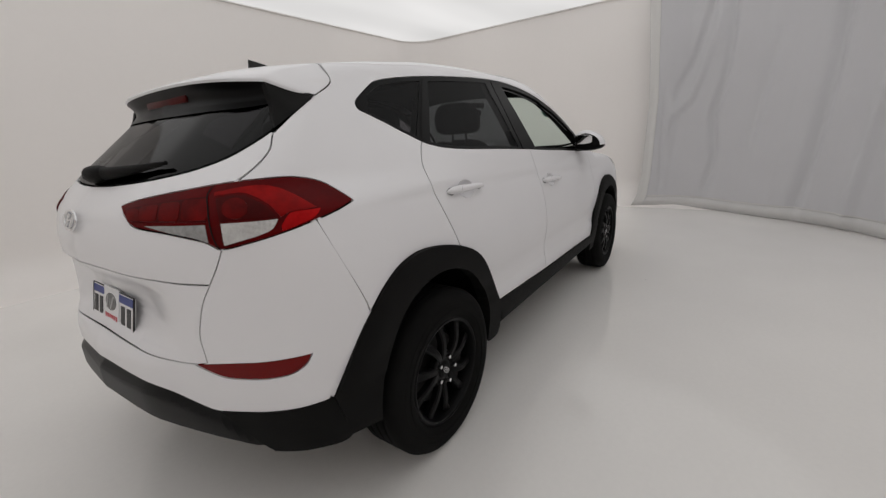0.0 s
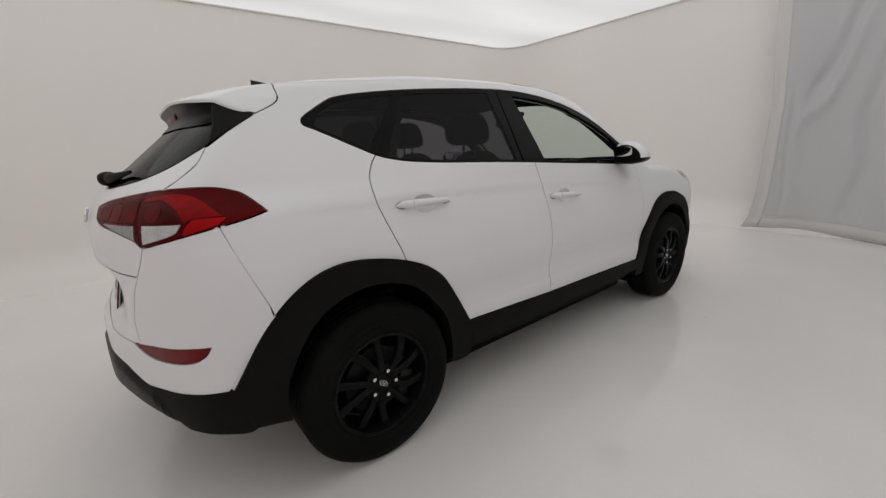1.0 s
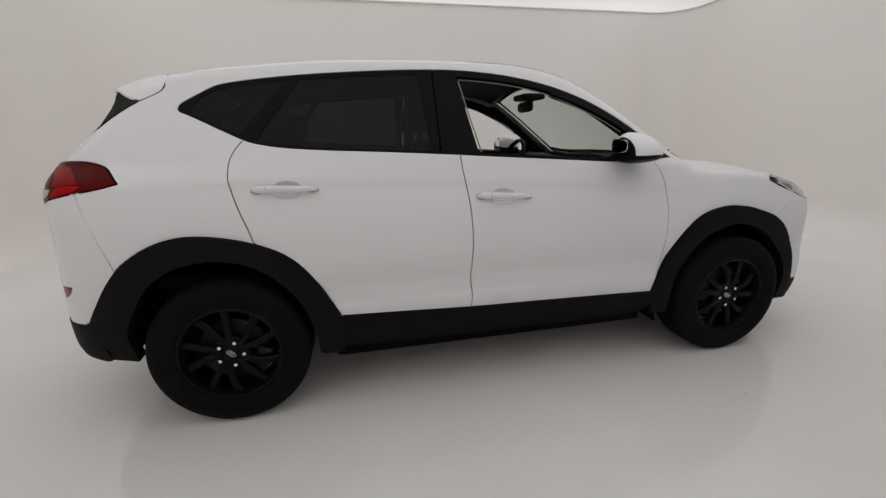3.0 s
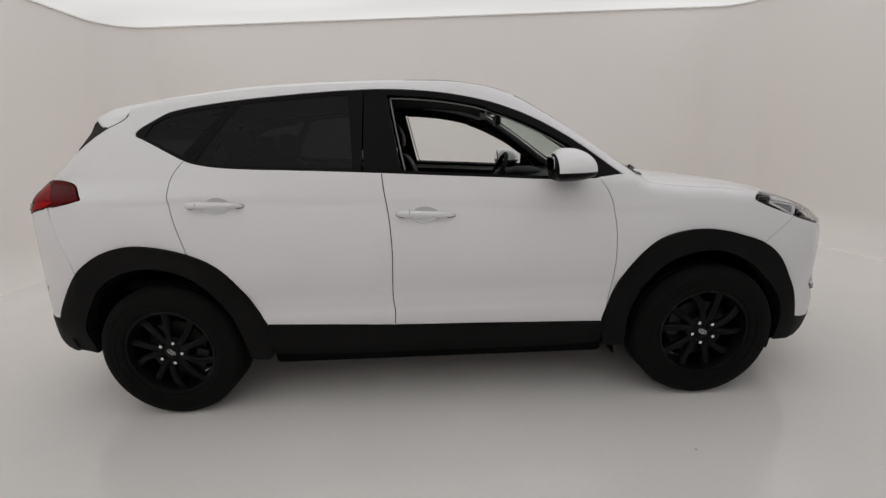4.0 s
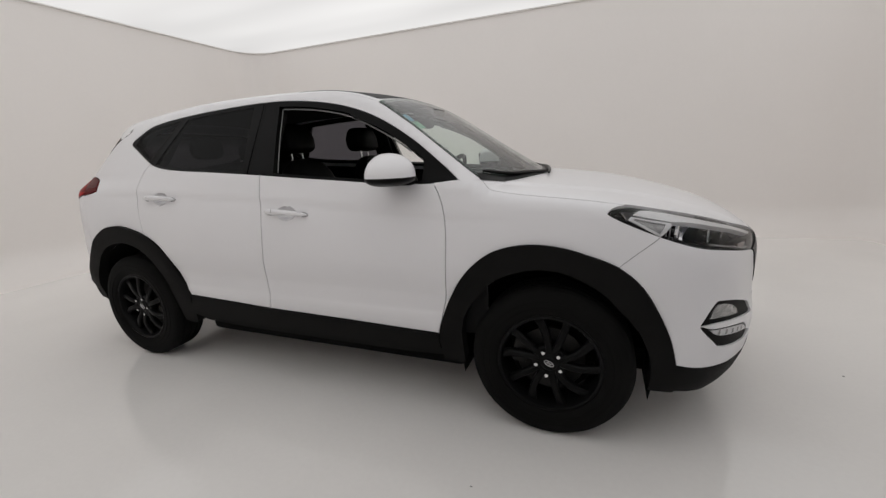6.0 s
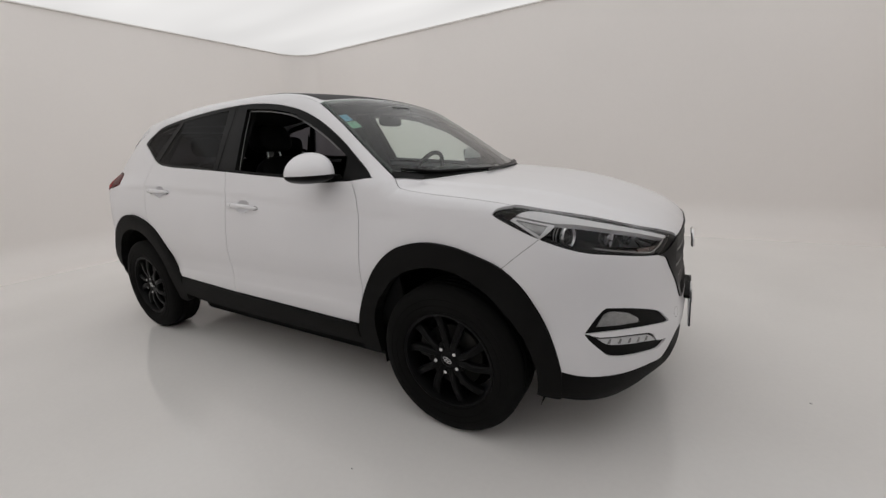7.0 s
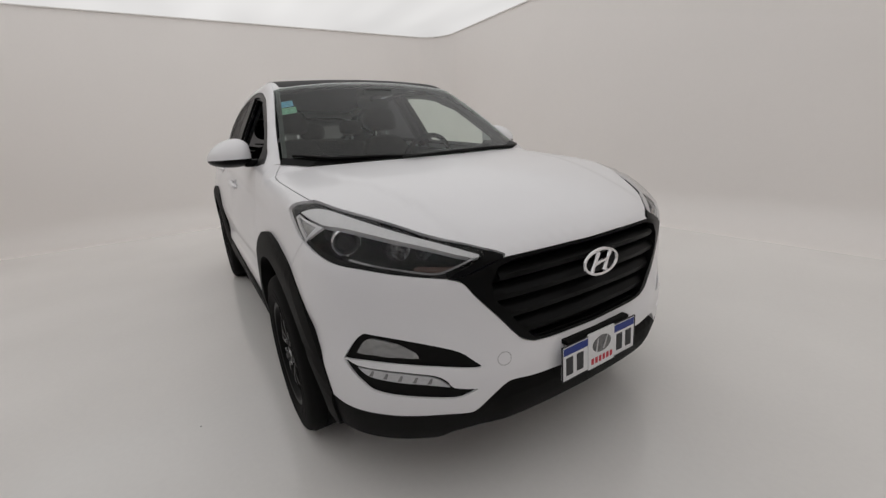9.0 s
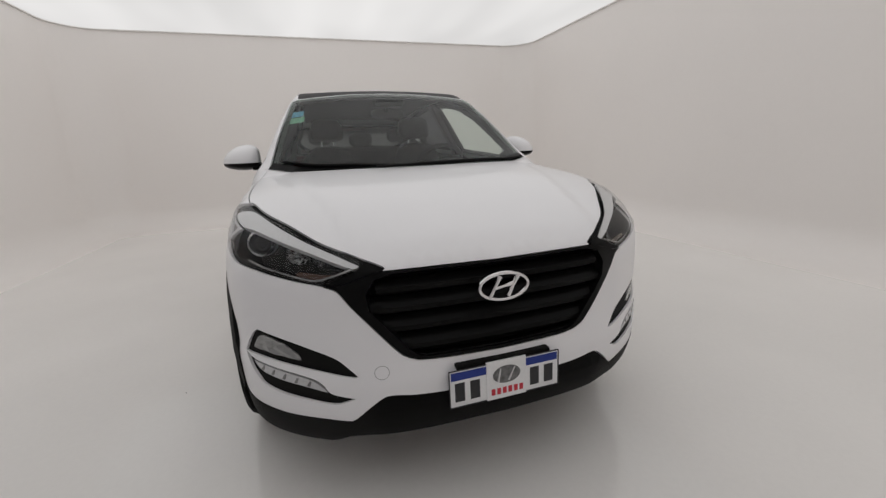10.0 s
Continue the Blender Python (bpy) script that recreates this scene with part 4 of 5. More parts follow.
arch_r = np.vstack([smooth_run(ARCH_R), [(-.83, .4), (-.84, .29), (-.93, .285)], smooth_run(ARCH_R_IN[:-1])[::-1], [(-1.7, .352), (-1.79, .362)]])
panel("wheel_arch", outline(arch_r), PLASTIC, car, "black textured plastic wheel arch", pair=True, out=swell(ARCH_R), thick=.06, gap=.001, res=.025)
arch_f = np.vstack([smooth_run(ARCH_F), [(1.802, .3), (1.8, .272), (1.76, .27)], smooth_run(ARCH_F_IN[1:])[::-1], [(.94, .285), (.84, .285)]])
panel("wheel_arch", outline(arch_f), PLASTIC, car, "black textured plastic wheel arch", pair=True, out=swell(ARCH_F), thick=.06, gap=.001, res=.025)
sill = np.vstack([smooth_run(SILL), [(.828, .35), (.83, .25), (.0, .235), (-.84, .255), (-.832, .35)]])
panel("sill", outline(sill), PLASTIC, car, "black textured plastic sill", pair=True, out=lambda v: .004 + .014 * np.sqrt(np.clip((.46 - v[:, 1]) / .05, 0, 1)) - .075 * np.clip((.37 - v[:, 1]) / .09, 0, 1) ** 1.6, thick=.05)
SPLIT_R = [(-2.136, .526), (-2.1, .49), (-2.05, .43), (-2.005, .375)]
outer_r = np.vstack([cut(BUMPER_R_LOW, -2.136, -1.83), [(-1.79, .362)], [(-1.9, .366), (-2.005, .375)], smooth_run(SPLIT_R)[::-1]])
panel("rear_valance", outline(outer_r), PLASTIC, car, "black textured plastic bumper corner", pair=True, out=lambda v: .004 - .012 * np.clip((.42 - v[:, 1]) / .06, 0, 1) ** 2, thick=.06, gap=.001)
inner_low = np.array([(-2.005, .375), (-2.05, .381), (-2.12, .4), (-2.2, .418), (-2.32, .436), (-2.45, .448), (-MID, .456)])
centre_r = np.vstack([cut(BUMPER_R_LOW, -MID, -2.136), smooth_run(SPLIT_R)[1:], inner_low[1:]])
def hollow(v):
    """Set back under the bumper's edge, then bulging, then curving under."""
    s_ = MID - np.abs(np.abs(v[:, 0]) - MID)
    edge = np.interp(s_, [2.0, 2.136, 2.22, 2.3, 2.42, MID], [.39, .526, .556, .581, .598, .61])
    d = edge - v[:, 1]
    foot = np.interp(s_, [2.0, 2.05, 2.12, 2.2, 2.32, 2.45, MID], [.375, .381, .4, .418, .436, .448, .456])
    return -.022 + .034 * step(.0, .05, d) - .03 * np.clip((foot + .045 - v[:, 1]) / .045, 0, 1) ** 2
panel("centre_valance", outline(np.vstack([centre_r, flip_r(centre_r)[::-1]])), VALANCE, car, "grey-black satin lower bumper", out=hollow, thick=.03, gap=.001, res=.013)
f_low = np.array([(1.795, .268), (1.86, .258), (1.95, .24), (2.06, .215), (2.15, .203), (2.3, .205), (2.5, .22), (MID, .225)])
front_edge = smooth_run(BUMPER_F_LOW)
panel("front_valance", outline(np.vstack([front_edge, flip_f(front_edge)[::-1][1:], flip_f(f_low), f_low[::-1][1:]])), PLASTIC, car, "black plastic lower front bumper", out=lambda v: .002 - .04 * step(.36, .4, v[:, 1]) * step(2.25, 2.36, MID - np.abs(v[:, 0] - MID)) - (.015 + .06 * step(2.1, 2.3, MID - np.abs(v[:, 0] - MID))) * np.clip((.31 - v[:, 1]) / .1, 0, 1) ** 2, thick=.06, gap=.001)

# wheel wells and underside
for x in (-1.335, 1.335):
    for sgn in (-1, 1):
        bm = bmesh.new()
        pts = [(x + .43 * math.cos(a), .36 + .43 * math.sin(a)) for a in np.linspace(0.0, math.pi, 25)]
        pts = [(x + .4, .2 if x > 0 else .25), *pts, (x - (.41 if x > 0 else .43), .2 if x > 0 else .35)]
        rings = [[bm.verts.new((px, sgn * (y + (.04 if y > .8 and pz > .45 else 0)), pz)) for px, pz in pts] for y in (.825, .52)]
        for i in range(len(pts) - 1):
            bm.faces.new((rings[0][i], rings[0][i + 1], rings[1][i + 1], rings[1][i]))
        bm.faces.new(rings[1])
        part("wheel_well", bm, DARK, car, "black wheel well liner")
for sgn in (-1, 1):
    bm = bmesh.new()
    box(bm, 1.732, 1.75, .6, .77, .235, .34, .006)
    part("flap", bm, DARK, car, "small black flap before the wheel", m=Matrix.Diagonal((1, sgn, 1, 1)))
bm = bmesh.new()
box(bm, -.9, .9, -.74, .74, .17, .32, .04)
box(bm, -1.7, -.9, -.62, .62, .27, .4, .03)
box(bm, -2.0, -1.7, -.6, .6, .42, .5, .03)
box(bm, .9, 1.76, -.62, .62, .22, .34, .03)
box(bm, 1.76, 2.0, -.5, .5, .25, .4, .03)
part("underbody", bm, DARK, car, "dark underside with floor pan")

# ---- wheels ----
def wheel():
    """One wheel about its own centre; its outer face looks along -y."""
    w = new("wheel")
    bm = bmesh.new()
    prof = [(.222, -.075), (.226, -.098), (.236, -.107), (.25, -.11), (.27, -.1125), (.3, -.111), (.322, -.106), (.336, -.096), (.343, -.082)]
    for y in (-.06, -.02, .02, .06):
        prof += [(.3465, y - .016), (.347, y), (.3465, y + .012), (.339, y + .0135), (.339, y + .0215)]
    prof += [(.343, .084), (.33, .1), (.3, .111), (.25, .11), (.222, .09)]
    lathe(bm, prof, 72)
    for r0 in (.262, .29):
        tube(bm, [(math.cos(a) * r0, -.1125 + (.0012 if r0 > .27 else 0), math.sin(a) * r0) for a in np.linspace(0, 2 * math.pi, 72, endpoint=False)], .0018, 5, True)
    part("tyre", bm, RUBBER, w, "black tyre with ribbed sidewall")
    bm = bmesh.new()
    lathe(bm, [(.218, -.082), (.226, -.092), (.2265, -.1), (.22, -.1035), (.211, -.1), (.206, -.088), (.196, -.05), (.19, .02), (.2, .08), (.222, .092)], 72)
    part("rim", bm, RIM, w, "black painted alloy rim")
    # five pairs of curved spokes
    for k in range(5):
        for side in (-1, 1):
            bm = bmesh.new()
            a0 = 2 * math.pi * k / 5 + math.pi / 2
            rows = []
            for i in range(9):
                t = i / 8
                r = .05 + .162 * t
                a = a0 + side * (.21 + .1 * t) + .13 * t * t
                wd = (.031 - .004 * math.sin(math.pi * t) + .009 * t) / 2
                y = -.083 - .012 * math.sin(math.pi * min(t * 1.2, 1)) + .002 * t
                d = Vector((math.cos(a), 0, math.sin(a)))
                n = Vector((-math.sin(a), 0, math.cos(a)))
                n = (n - d * side * .25).normalized()
                c = d * r
                rows.append([bm.verts.new(c + n * u + Vector((0, y + h, 0))) for u, h in ((-wd, .03), (-wd, .006), (-wd * .6, 0), (wd * .6, 0), (wd, .006), (wd, .03))])
            for a_, b_ in zip(rows, rows[1:]):
                for j in range(6):
                    bm.faces.new((a_[j], a_[(j + 1) % 6], b_[(j + 1) % 6], b_[j]))
            bm.faces.new(rows[0])
            bm.faces.new(rows[-1][::-1])
            part("spoke", bm, RIM, w)
    bm = bmesh.new()
    lathe(bm, [(.0, -.086), (.033, -.086), (.036, -.083), (.04, -.08), (.07, -.083), (.078, -.077), (.08, -.05), (.0, -.05)], 40)
    part("hub", bm, RIM, w)
    bm = bmesh.new()
    lathe(bm, [(.0, -.09), (.026, -.0895), (.03, -.086), (.03, -.08)], 32)
    cap = part("hub_cap", bm, RIM, w, "black hub cap with a silver mark")
    badge(cap, pose(0, -.0905, 0, 0, 17, 0) @ pose(0, 0, 0, 0, 0, -90), .021, .0105, SATIN)
    for k in range(5):
        a = 2 * math.pi * k / 5 + math.pi / 2 + .63
        bm = bmesh.new()
        bmesh.ops.create_cone(bm, cap_ends=True, segments=6, radius1=.0095, radius2=.0085, depth=.02, matrix=Matrix.Translation((math.cos(a) * .056, -.089, math.sin(a) * .056)) @ Matrix.Rotation(math.pi / 2, 4, "X"))
        part("wheel_nut", bm, CHROME, w, "bright steel wheel nut", smooth=False)
    bm = bmesh.new()
    lathe(bm, [(.06, -.02), (.06, -.035), (.145, -.035), (.148, -.03), (.148, -.014), (.06, -.014)], 48)
    part("brake_disc", bm, STEEL, w, "grey steel brake disc")
    bm = bmesh.new()
    box(bm, -.165, -.1, -.06, .01, -.05, .07, .012)
    part("brake_caliper", bm, STEEL, w, "grey brake caliper")
    bm = bmesh.new()
    lathe(bm, [(0, .02), (.186, .02), (.186, .03), (0, .03)], 40)
    part("backing_plate", bm, DARK, w)
    return w


def badge(parent, m, w, h, material):
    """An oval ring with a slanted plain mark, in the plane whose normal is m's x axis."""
    bm = bmesh.new()
    ring = [(0, w * math.cos(a), h * math.sin(a)) for a in np.linspace(0, 2 * math.pi, 48, endpoint=False)]
    tube(bm, ring, h * .145, 8, True)
    part("badge_ring", bm, material, parent, "silver oval ring", m=m)
    bm = bmesh.new()
    for sgn in (-1, 1):
        tube(bm, [(0, sgn * w * .38 - w * .24, -h * .78), (0, sgn * w * .38, 0), (0, sgn * w * .38 + w * .24, h * .78)], [h * .2, h * .15, h * .2], 8)
    tube(bm, [(0, -w * .40, -h * .12), (0, 0, 0), (0, w * .40, h * .12)], [h * .17, h * .12, h * .17], 8)
    part("badge_mark", bm, material, parent, "silver slanted mark", m=m)


first = wheel()
first.parent = car
first.matrix_basis = pose(-1.335, -.805, .347, 0, 202.6, 0)
for x, y, turn, spin in ((1.335, -.805, 0, 9.6), (-1.335, .805, 180, 5), (1.335, .805, 180, 30)):
    copy_thing(first, pose(x, y, .347, 0, 0, turn) @ pose(0, 0, 0, 0, spin, 0))

# ---- tail lamps ----
lamp_poly = outline(np.vstack([smooth_run(TAIL_UP), smooth_run(TAIL_DOWN)[1:]]))
for sgn in (False, True):
    v, f, nn = sheet(lamp_poly, out=.004, thick=.03, gap=.003, res=.02)
    tail = link("tail_lamp", v, f, RED, car, "dark red tail lamp with a clear insert", nn, mirror=sgn)
    up_t, dn_t = smooth_run(TAIL_UP), smooth_run(TAIL_DOWN)
    # bright band, clear insert, dark split
    low_band = outline([(-1.89, 1.082), (-1.868, 1.11), (-1.828, 1.111), (-1.79, 1.109)], [(-1.79, 1.109), (-1.809, 1.091), (-1.85, 1.078), (-1.89, 1.067)])
    mid_band = outline([(-2.055, 1.175), (-1.99, 1.184), (-1.93, 1.186), (-1.888, 1.174)], [(-1.888, 1.174), (-1.847, 1.15), (-1.8, 1.114)], [(-1.8, 1.114), (-1.828, 1.1135), (-1.866, 1.1135), (-1.889, 1.104)], [(-1.889, 1.104), (-1.915, 1.137), (-1.97, 1.169), (-2.005, 1.17), (-2.055, 1.166)])
    cell_out = outline([(-2.05, 1.161), (-2.005, 1.165), (-1.972, 1.164)], [(-1.972, 1.164), (-1.919, 1.133), (-1.896, 1.104)], [(-1.896, 1.104), (-1.96, 1.102), (-2.037, 1.1)])
    cell_in = outline([(-2.072, 1.166), (-2.15, 1.16), (-2.29, 1.145), (-2.355, 1.138)], [(-2.355, 1.138), (-2.335, 1.105)], [(-2.335, 1.105), (-2.149, 1.102), (-2.074, 1.101)])
    clear_out = outline([(-2.033, 1.096), (-1.96, 1.0985), (-1.896, 1.1)], [(-1.896, 1.1), (-1.91, 1.076), (-1.944, 1.062), (-2.029, 1.039)])
    clear_in = outline([(-2.27, 1.0935), (-2.149, 1.094), (-2.078, 1.094)], [(-2.078, 1.094), (-2.072, 1.047)], [(-2.072, 1.047), (-2.115, 1.061), (-2.18, 1.074), (-2.27, 1.0935)])
    for name, poly, material, o, lab in (("lamp_band", low_band, RED_BRIGHT, .0055, "bright red lamp band"), ("lamp_band", mid_band, RED_MID, .0052, "red lamp band"), ("clear_insert", clear_in, CLEAR_LENS, .0055, "clear reversing lamp insert"), ("lamp_band", cell_out, RED_CELL, .0048, "dark red lamp chamber"), ("lamp_band", cell_in, RED_CELL, .0048, "dark red lamp chamber")):
        v, f, nn = sheet(poly, out=o, thick=.003, gap=0, res=.02)
        link(name, v, f, material, tail, lab, nn, mirror=sgn)
    v, f, nn = sheet(clear_out, out=lambda q: .0075 - .0014 * np.sin(q[:, 0] * 520) * step(-1.98, -1.93, q[:, 0]) - .0008 * np.sin(q[:, 1] * 400 + q[:, 0] * 140) * step(-2.0, -1.95, q[:, 0]), thick=.005, gap=0, res=.005)
    link("clear_insert", v, f, TAIL_CLEAR, tail, "clear fluted reversing lamp insert", smooth=True, mirror=sgn)
    cells = [(outline([(-2.348, 1.134), (-2.322, 1.139), (-2.3, 1.136)], [(-2.3, 1.136), (-2.292, 1.12), (-2.292, 1.107)], [(-2.292, 1.107), (-2.336, 1.11), (-2.348, 1.134)]), RED_DIM)]
    for s0, s1, z0, z1, material in ((-2.294, -2.228, 1.144, 1.149, RED_DIM), (-2.222, -2.154, 1.151, 1.155, RED_DIM), (-2.148, -2.07, 1.158, 1.161, RED_DIM)):
        cells.append((np.array([(s0 + (s1 - s0) * u, 1.106 + (z0 + (z1 - z0) * u - 1.106) * w) for u, w in ((.1, 0), (.9, 0), (1, .15), (1, .85), (.9, 1), (.1, 1), (0, .85), (.02, .15))]), material))
    cells.append((np.array([(-1.997 + .034 * math.cos(a), 1.133 + .026 * math.sin(a)) for a in np.linspace(0, 2 * math.pi, 24, endpoint=False)]), RED_DIM))
    for poly, material in cells:
        v, f, nn = sheet(poly, out=.0056, thick=.002, gap=0, res=.02)
        link("lamp_cell", v, f, material, tail, "round-cornered red light cell", nn, mirror=sgn)
    v, f, nn = ribbon([(-2.058, 1.192), (-2.074, 1.17), (-2.069, 1.137), (-2.063, 1.09), (-2.055, 1.053), (-2.043, 1.028)], .004, out=.0062)
    link("lamp_split", v, f, SEAL, tail, "dark gap across the lamp", nn, mirror=sgn)

# ---- front lamps and grille ----
lamp = outline(np.vstack([smooth_run(LAMP_UP[:-1]), [(2.345, .852), (2.29, .835), (2.235, .815)], smooth_run(LAMP_DOWN)]))
housing = outline(np.vstack([smooth_run(LAMP_UP[:-2]), [(2.29, .872)], [(2.178, .812)], smooth_run(LAMP_DOWN)[1:]]))
for sgn in (False, True):
    v, f, nn = sheet(lamp, out=-.11, thick=0, gap=.0, res=.03)
    head = link("headlamp", v, f, SATIN_BLACK, car, "black headlamp with a chrome brow and a ringed projector", nn, mirror=sgn)
    v, f, nn = sheet(lamp, out=-.001, thick=.108, gap=.002, res=.03, holes=[tidy(housing, .004, .02)])
    link("bezel", v, f, SATIN_BLACK, head, "black lamp surround", nn, mirror=sgn)
    v, f, nn = sheet(housing, out=.001, thick=.01, gap=.003, res=.03)
    cover = link("cover", v, f, LAMP_GLASS, head, "clear lamp cover", nn, mirror=sgn)
    cover.visible_shadow = False
    brow = outline([(1.645, .998), (1.685, 1.009), (1.774, .999), (1.966, .956), (2.147, .91), (2.275, .87)], [(2.275, .87), (2.257, .863), (2.138, .896), (2.031, .922), (1.872, .957), (1.784, .968)], [(1.784, .968), (1.71, .984), (1.645, .998)])
    v, f, nn = sheet(brow, out=-.007, thick=.02, gap=0, res=.02)
    link("brow", v, f, PALE, head, "silver brow strip", nn, mirror=sgn)
    tri = np.array([(1.622, .98), (1.638, .992), (1.786, .963), (1.724, .914)])
    v, f, nn = sheet(tri, out=-.008, thick=.01, gap=.0, res=.02, holes=[np.array([(1.641, .98), (1.649, .985), (1.757, .962), (1.725, .926)])])
    link("indicator_rim", v, f, PALE, head, "silver rim of the indicator", nn, mirror=sgn)
    v, f, nn = sheet(tri, out=-.014, thick=.004, gap=.002, res=.02)
    link("indicator", v, f, CLEAR_LENS, head, "grey indicator lens", nn, mirror=sgn)
    for place, r0, lab in (((1.8, -.734, .902), .046, "projector"), ((1.93, -.61, .88), .04, "reflector"), ((1.988, -.55, .874), .03, "reflector")):
        side = 1 if sgn else -1
        m = Matrix.Translation((place[0], -side * place[1], place[2])) @ Vector((.93, .34 * side, .04)).to_track_quat("Y", "Z").to_matrix().to_4x4()
        bm = bmesh.new()
        if lab == "projector":
            lathe(bm, [(r0 * .76, .0), (r0 * .8, .012), (r0 * .88, .016), (r0, .011), (r0, .003)], 40)
            part("projector_ring", bm, CHROME, head, "chrome projector ring", m=m)
            for back in (.012, .024):
                bm = bmesh.new()
                lathe(bm, [(r0 * .98, -back), (r0 * 1.04, -back + .0015), (r0 * 1.05, -back - .002), (r0 * .98, -back - .004)], 40, True)
                part("projector_fin", bm, SATIN, head, "thin silver ring round the projector", m=m)
            bm = bmesh.new()
            lathe(bm, [(r0 * .84, .0), (r0 * .95, .004), (r0, -.004), (r0 * .9, -.03)], 32)
            part("projector_body", bm, SATIN_BLACK, head, "black projector body", m=m)
            bm = bmesh.new()
            lathe(bm, [(.0005, .012), (r0 * .3, .01), (r0 * .55, .003), (r0 * .75, -.012)], 32)
            part("projector_lens", bm, GLOSS, head, "dark glass projector lens", m=m)
        else:
            lathe(bm, [(.006, -.03), (r0 * .3, -.027), (r0 * .55, -.02), (r0 * .8, -.008), (r0, .008)], 9)
            for q in bm.verts:
                q.co += Vector((random.uniform(-1, 1), random.uniform(-1, 1), random.uniform(-1, 1))) * .005
            part("reflector_bowl", bm, CHROME, head, "faceted chrome reflector", smooth=False, m=m)
            bm = bmesh.new()
            lathe(bm, [(.006, -.034), (r0 * .5, -.028), (r0 * .86, -.01), (r0 * 1.06, .0075), (r0 * 1.02, .0085)], 24)
            part("reflector_shell", bm, SATIN_BLACK, head, "black back of the reflector", m=m)
            bm = bmesh.new()
            bmesh.ops.create_uvsphere(bm, u_segments=12, v_segments=8, radius=.009, matrix=Matrix.Translation((0, -.012, 0)))
            part("bulb", bm, CLEAR_LENS, head, "lamp bulb", m=m)
    inner = outline([(2.1, .855), (2.18, .845), (2.22, .848)], [(2.22, .848), (2.17, .825)], [(2.17, .825), (2.09, .84), (2.1, .855)])
    v, f, nn = sheet(inner, out=-.016, thick=.01, gap=0, res=.02)
    link("side_marker", v, f, AMBER, head, "dim amber marker lamp", nn, mirror=sgn)
    v, f, nn = ribbon([(1.904, .879), (1.948, .869), (2.026, .851), (2.103, .834), (2.15, .8265), (2.195, .838), (2.262, .866)], .0055, out=-.01)
    link("lamp_trim", v, f, CLEAR_LENS, head, "thin silver line round the inner lamp", nn, mirror=sgn)
    # fog lamp recess and running light
    for poly in fog_holes:
        v, f, nn = sheet(poly, out=-.009, thick=0, gap=-.004, res=.025)
        link("lamp_recess", v, f, PLASTIC, bumper_f, "black lamp recess", nn, mirror=sgn)
    fog = outline([(1.907, .577), (1.937, .623), (1.978, .628), (2.035, .611)], [(2.035, .611), (2.08, .58), (2.088, .56)], [(2.088, .56), (2.017, .567), (1.907, .577)])
    v, f, nn = sheet(fog, out=lambda q: -.006 - .0019 * np.sin(q[:, 0] * 110 + 2.2 * np.sin(q[:, 1] * 120)) - .0008 * np.sin(q[:, 1] * 240 + q[:, 0] * 60), thick=.008, gap=.001, res=.007)
    fl = link("fog_lamp", v, f, CLEAR_LENS, bumper_f, "clear fog lamp with a silvered bowl", smooth=True, mirror=sgn)
    v, f, nn = sheet(fog, out=-.004, thick=.006, gap=.001, res=.02)
    link("cover", v, f, LAMP_GLASS, fl, "clear fog lamp cover", nn, mirror=sgn).visible_shadow = False
    drl = outline([(1.909, .532), (2.032, .5185), (2.122, .501), (2.155, .479), (2.17, .461)], [(2.17, .461), (2.102, .477), (2.014, .491), (1.945, .505), (1.909, .532)])
    v, f, nn = sheet(drl, out=-.001, thick=.02, gap=.0005, res=.02)
    strip = link("running_light", v, f, STRIP, bumper_f, "silver daytime running light strip", nn, mirror=sgn)
    for k in range(5):
        s0, z0 = 1.951 + .0405 * k, .5155 - .0068 * k
        v, f, nn = sheet(np.array([(s0 - .007, z0 - .008), (s0 + .004, z0 - .009), (s0 + .009, z0 + .008), (s0 + .003, z0 + .009)]), out=.0005, thick=.003, gap=0, res=.02)
        link("light_cell", v, f, CLEAR_LENS, strip, "small light cell", nn, mirror=sgn)

grille_half = np.vstack([smooth_run(GRILLE_TOP)[::-1], [(2.335, .85), (2.288, .836), (2.235, .818), (2.178, .81)], smooth_run(GRILLE_SIDE)[1:], smooth_run(GRILLE_LOW)[1:]])
grille_full = outline(np.vstack([grille_half, flip_f(grille_half)[::-1]]))
v, f, nn = sheet(grille_full, out=-.05, thick=0, gap=-.003, res=.04)
grille = link("grille", v, f, DARK, car, "black hexagonal grille with four broad slats", nn)
hole_half = np.array([(MID, .84), (2.5, .842), (2.37, .84), (2.325, .826), (2.303, .785), (2.308, .735), (2.35, .68), (2.405, .608), (2.435, .578), (2.465, .568), (MID, .562)])
v, f, nn = sheet(grille_full, out=.004, thick=.055, gap=.002, holes=[np.vstack([hole_half, flip_f(hole_half)[::-1][1:-1]])], res=.03)
link("grille_frame", v, f, SATIN_BLACK, grille, "gloss black grille frame", nn)
for k, (z0, z1, s_in) in enumerate(((.83, .785, 2.318), (.764, .72, 2.3), (.7, .656, 2.326), (.637, .592, 2.378))):
    q = np.array([(s_in, z0), (2.5, z0 + .002), (MID, z0 + .003)])
    q2 = np.array([(MID, z1), (2.5, z1), (s_in + .012, z1)])
    poly = np.vstack([q, flip_f(q)[::-1][1:], flip_f(q2)[::-1][:-1], q2])
    v, f, nn = sheet(poly, out=lambda v, z0=z0, z1=z1: -.004 - .032 * np.abs(((v[:, 1] - z1) / (z0 - z1) - .25) / .75) ** 1.7, thick=.014, gap=0, res=.02)
    slat = link("slat", v, f, SLAT, grille)
    slat.data.shade_smooth()
    slat.data.set_sharp_from_angle(angle=radians(40))
mark = new("badge")
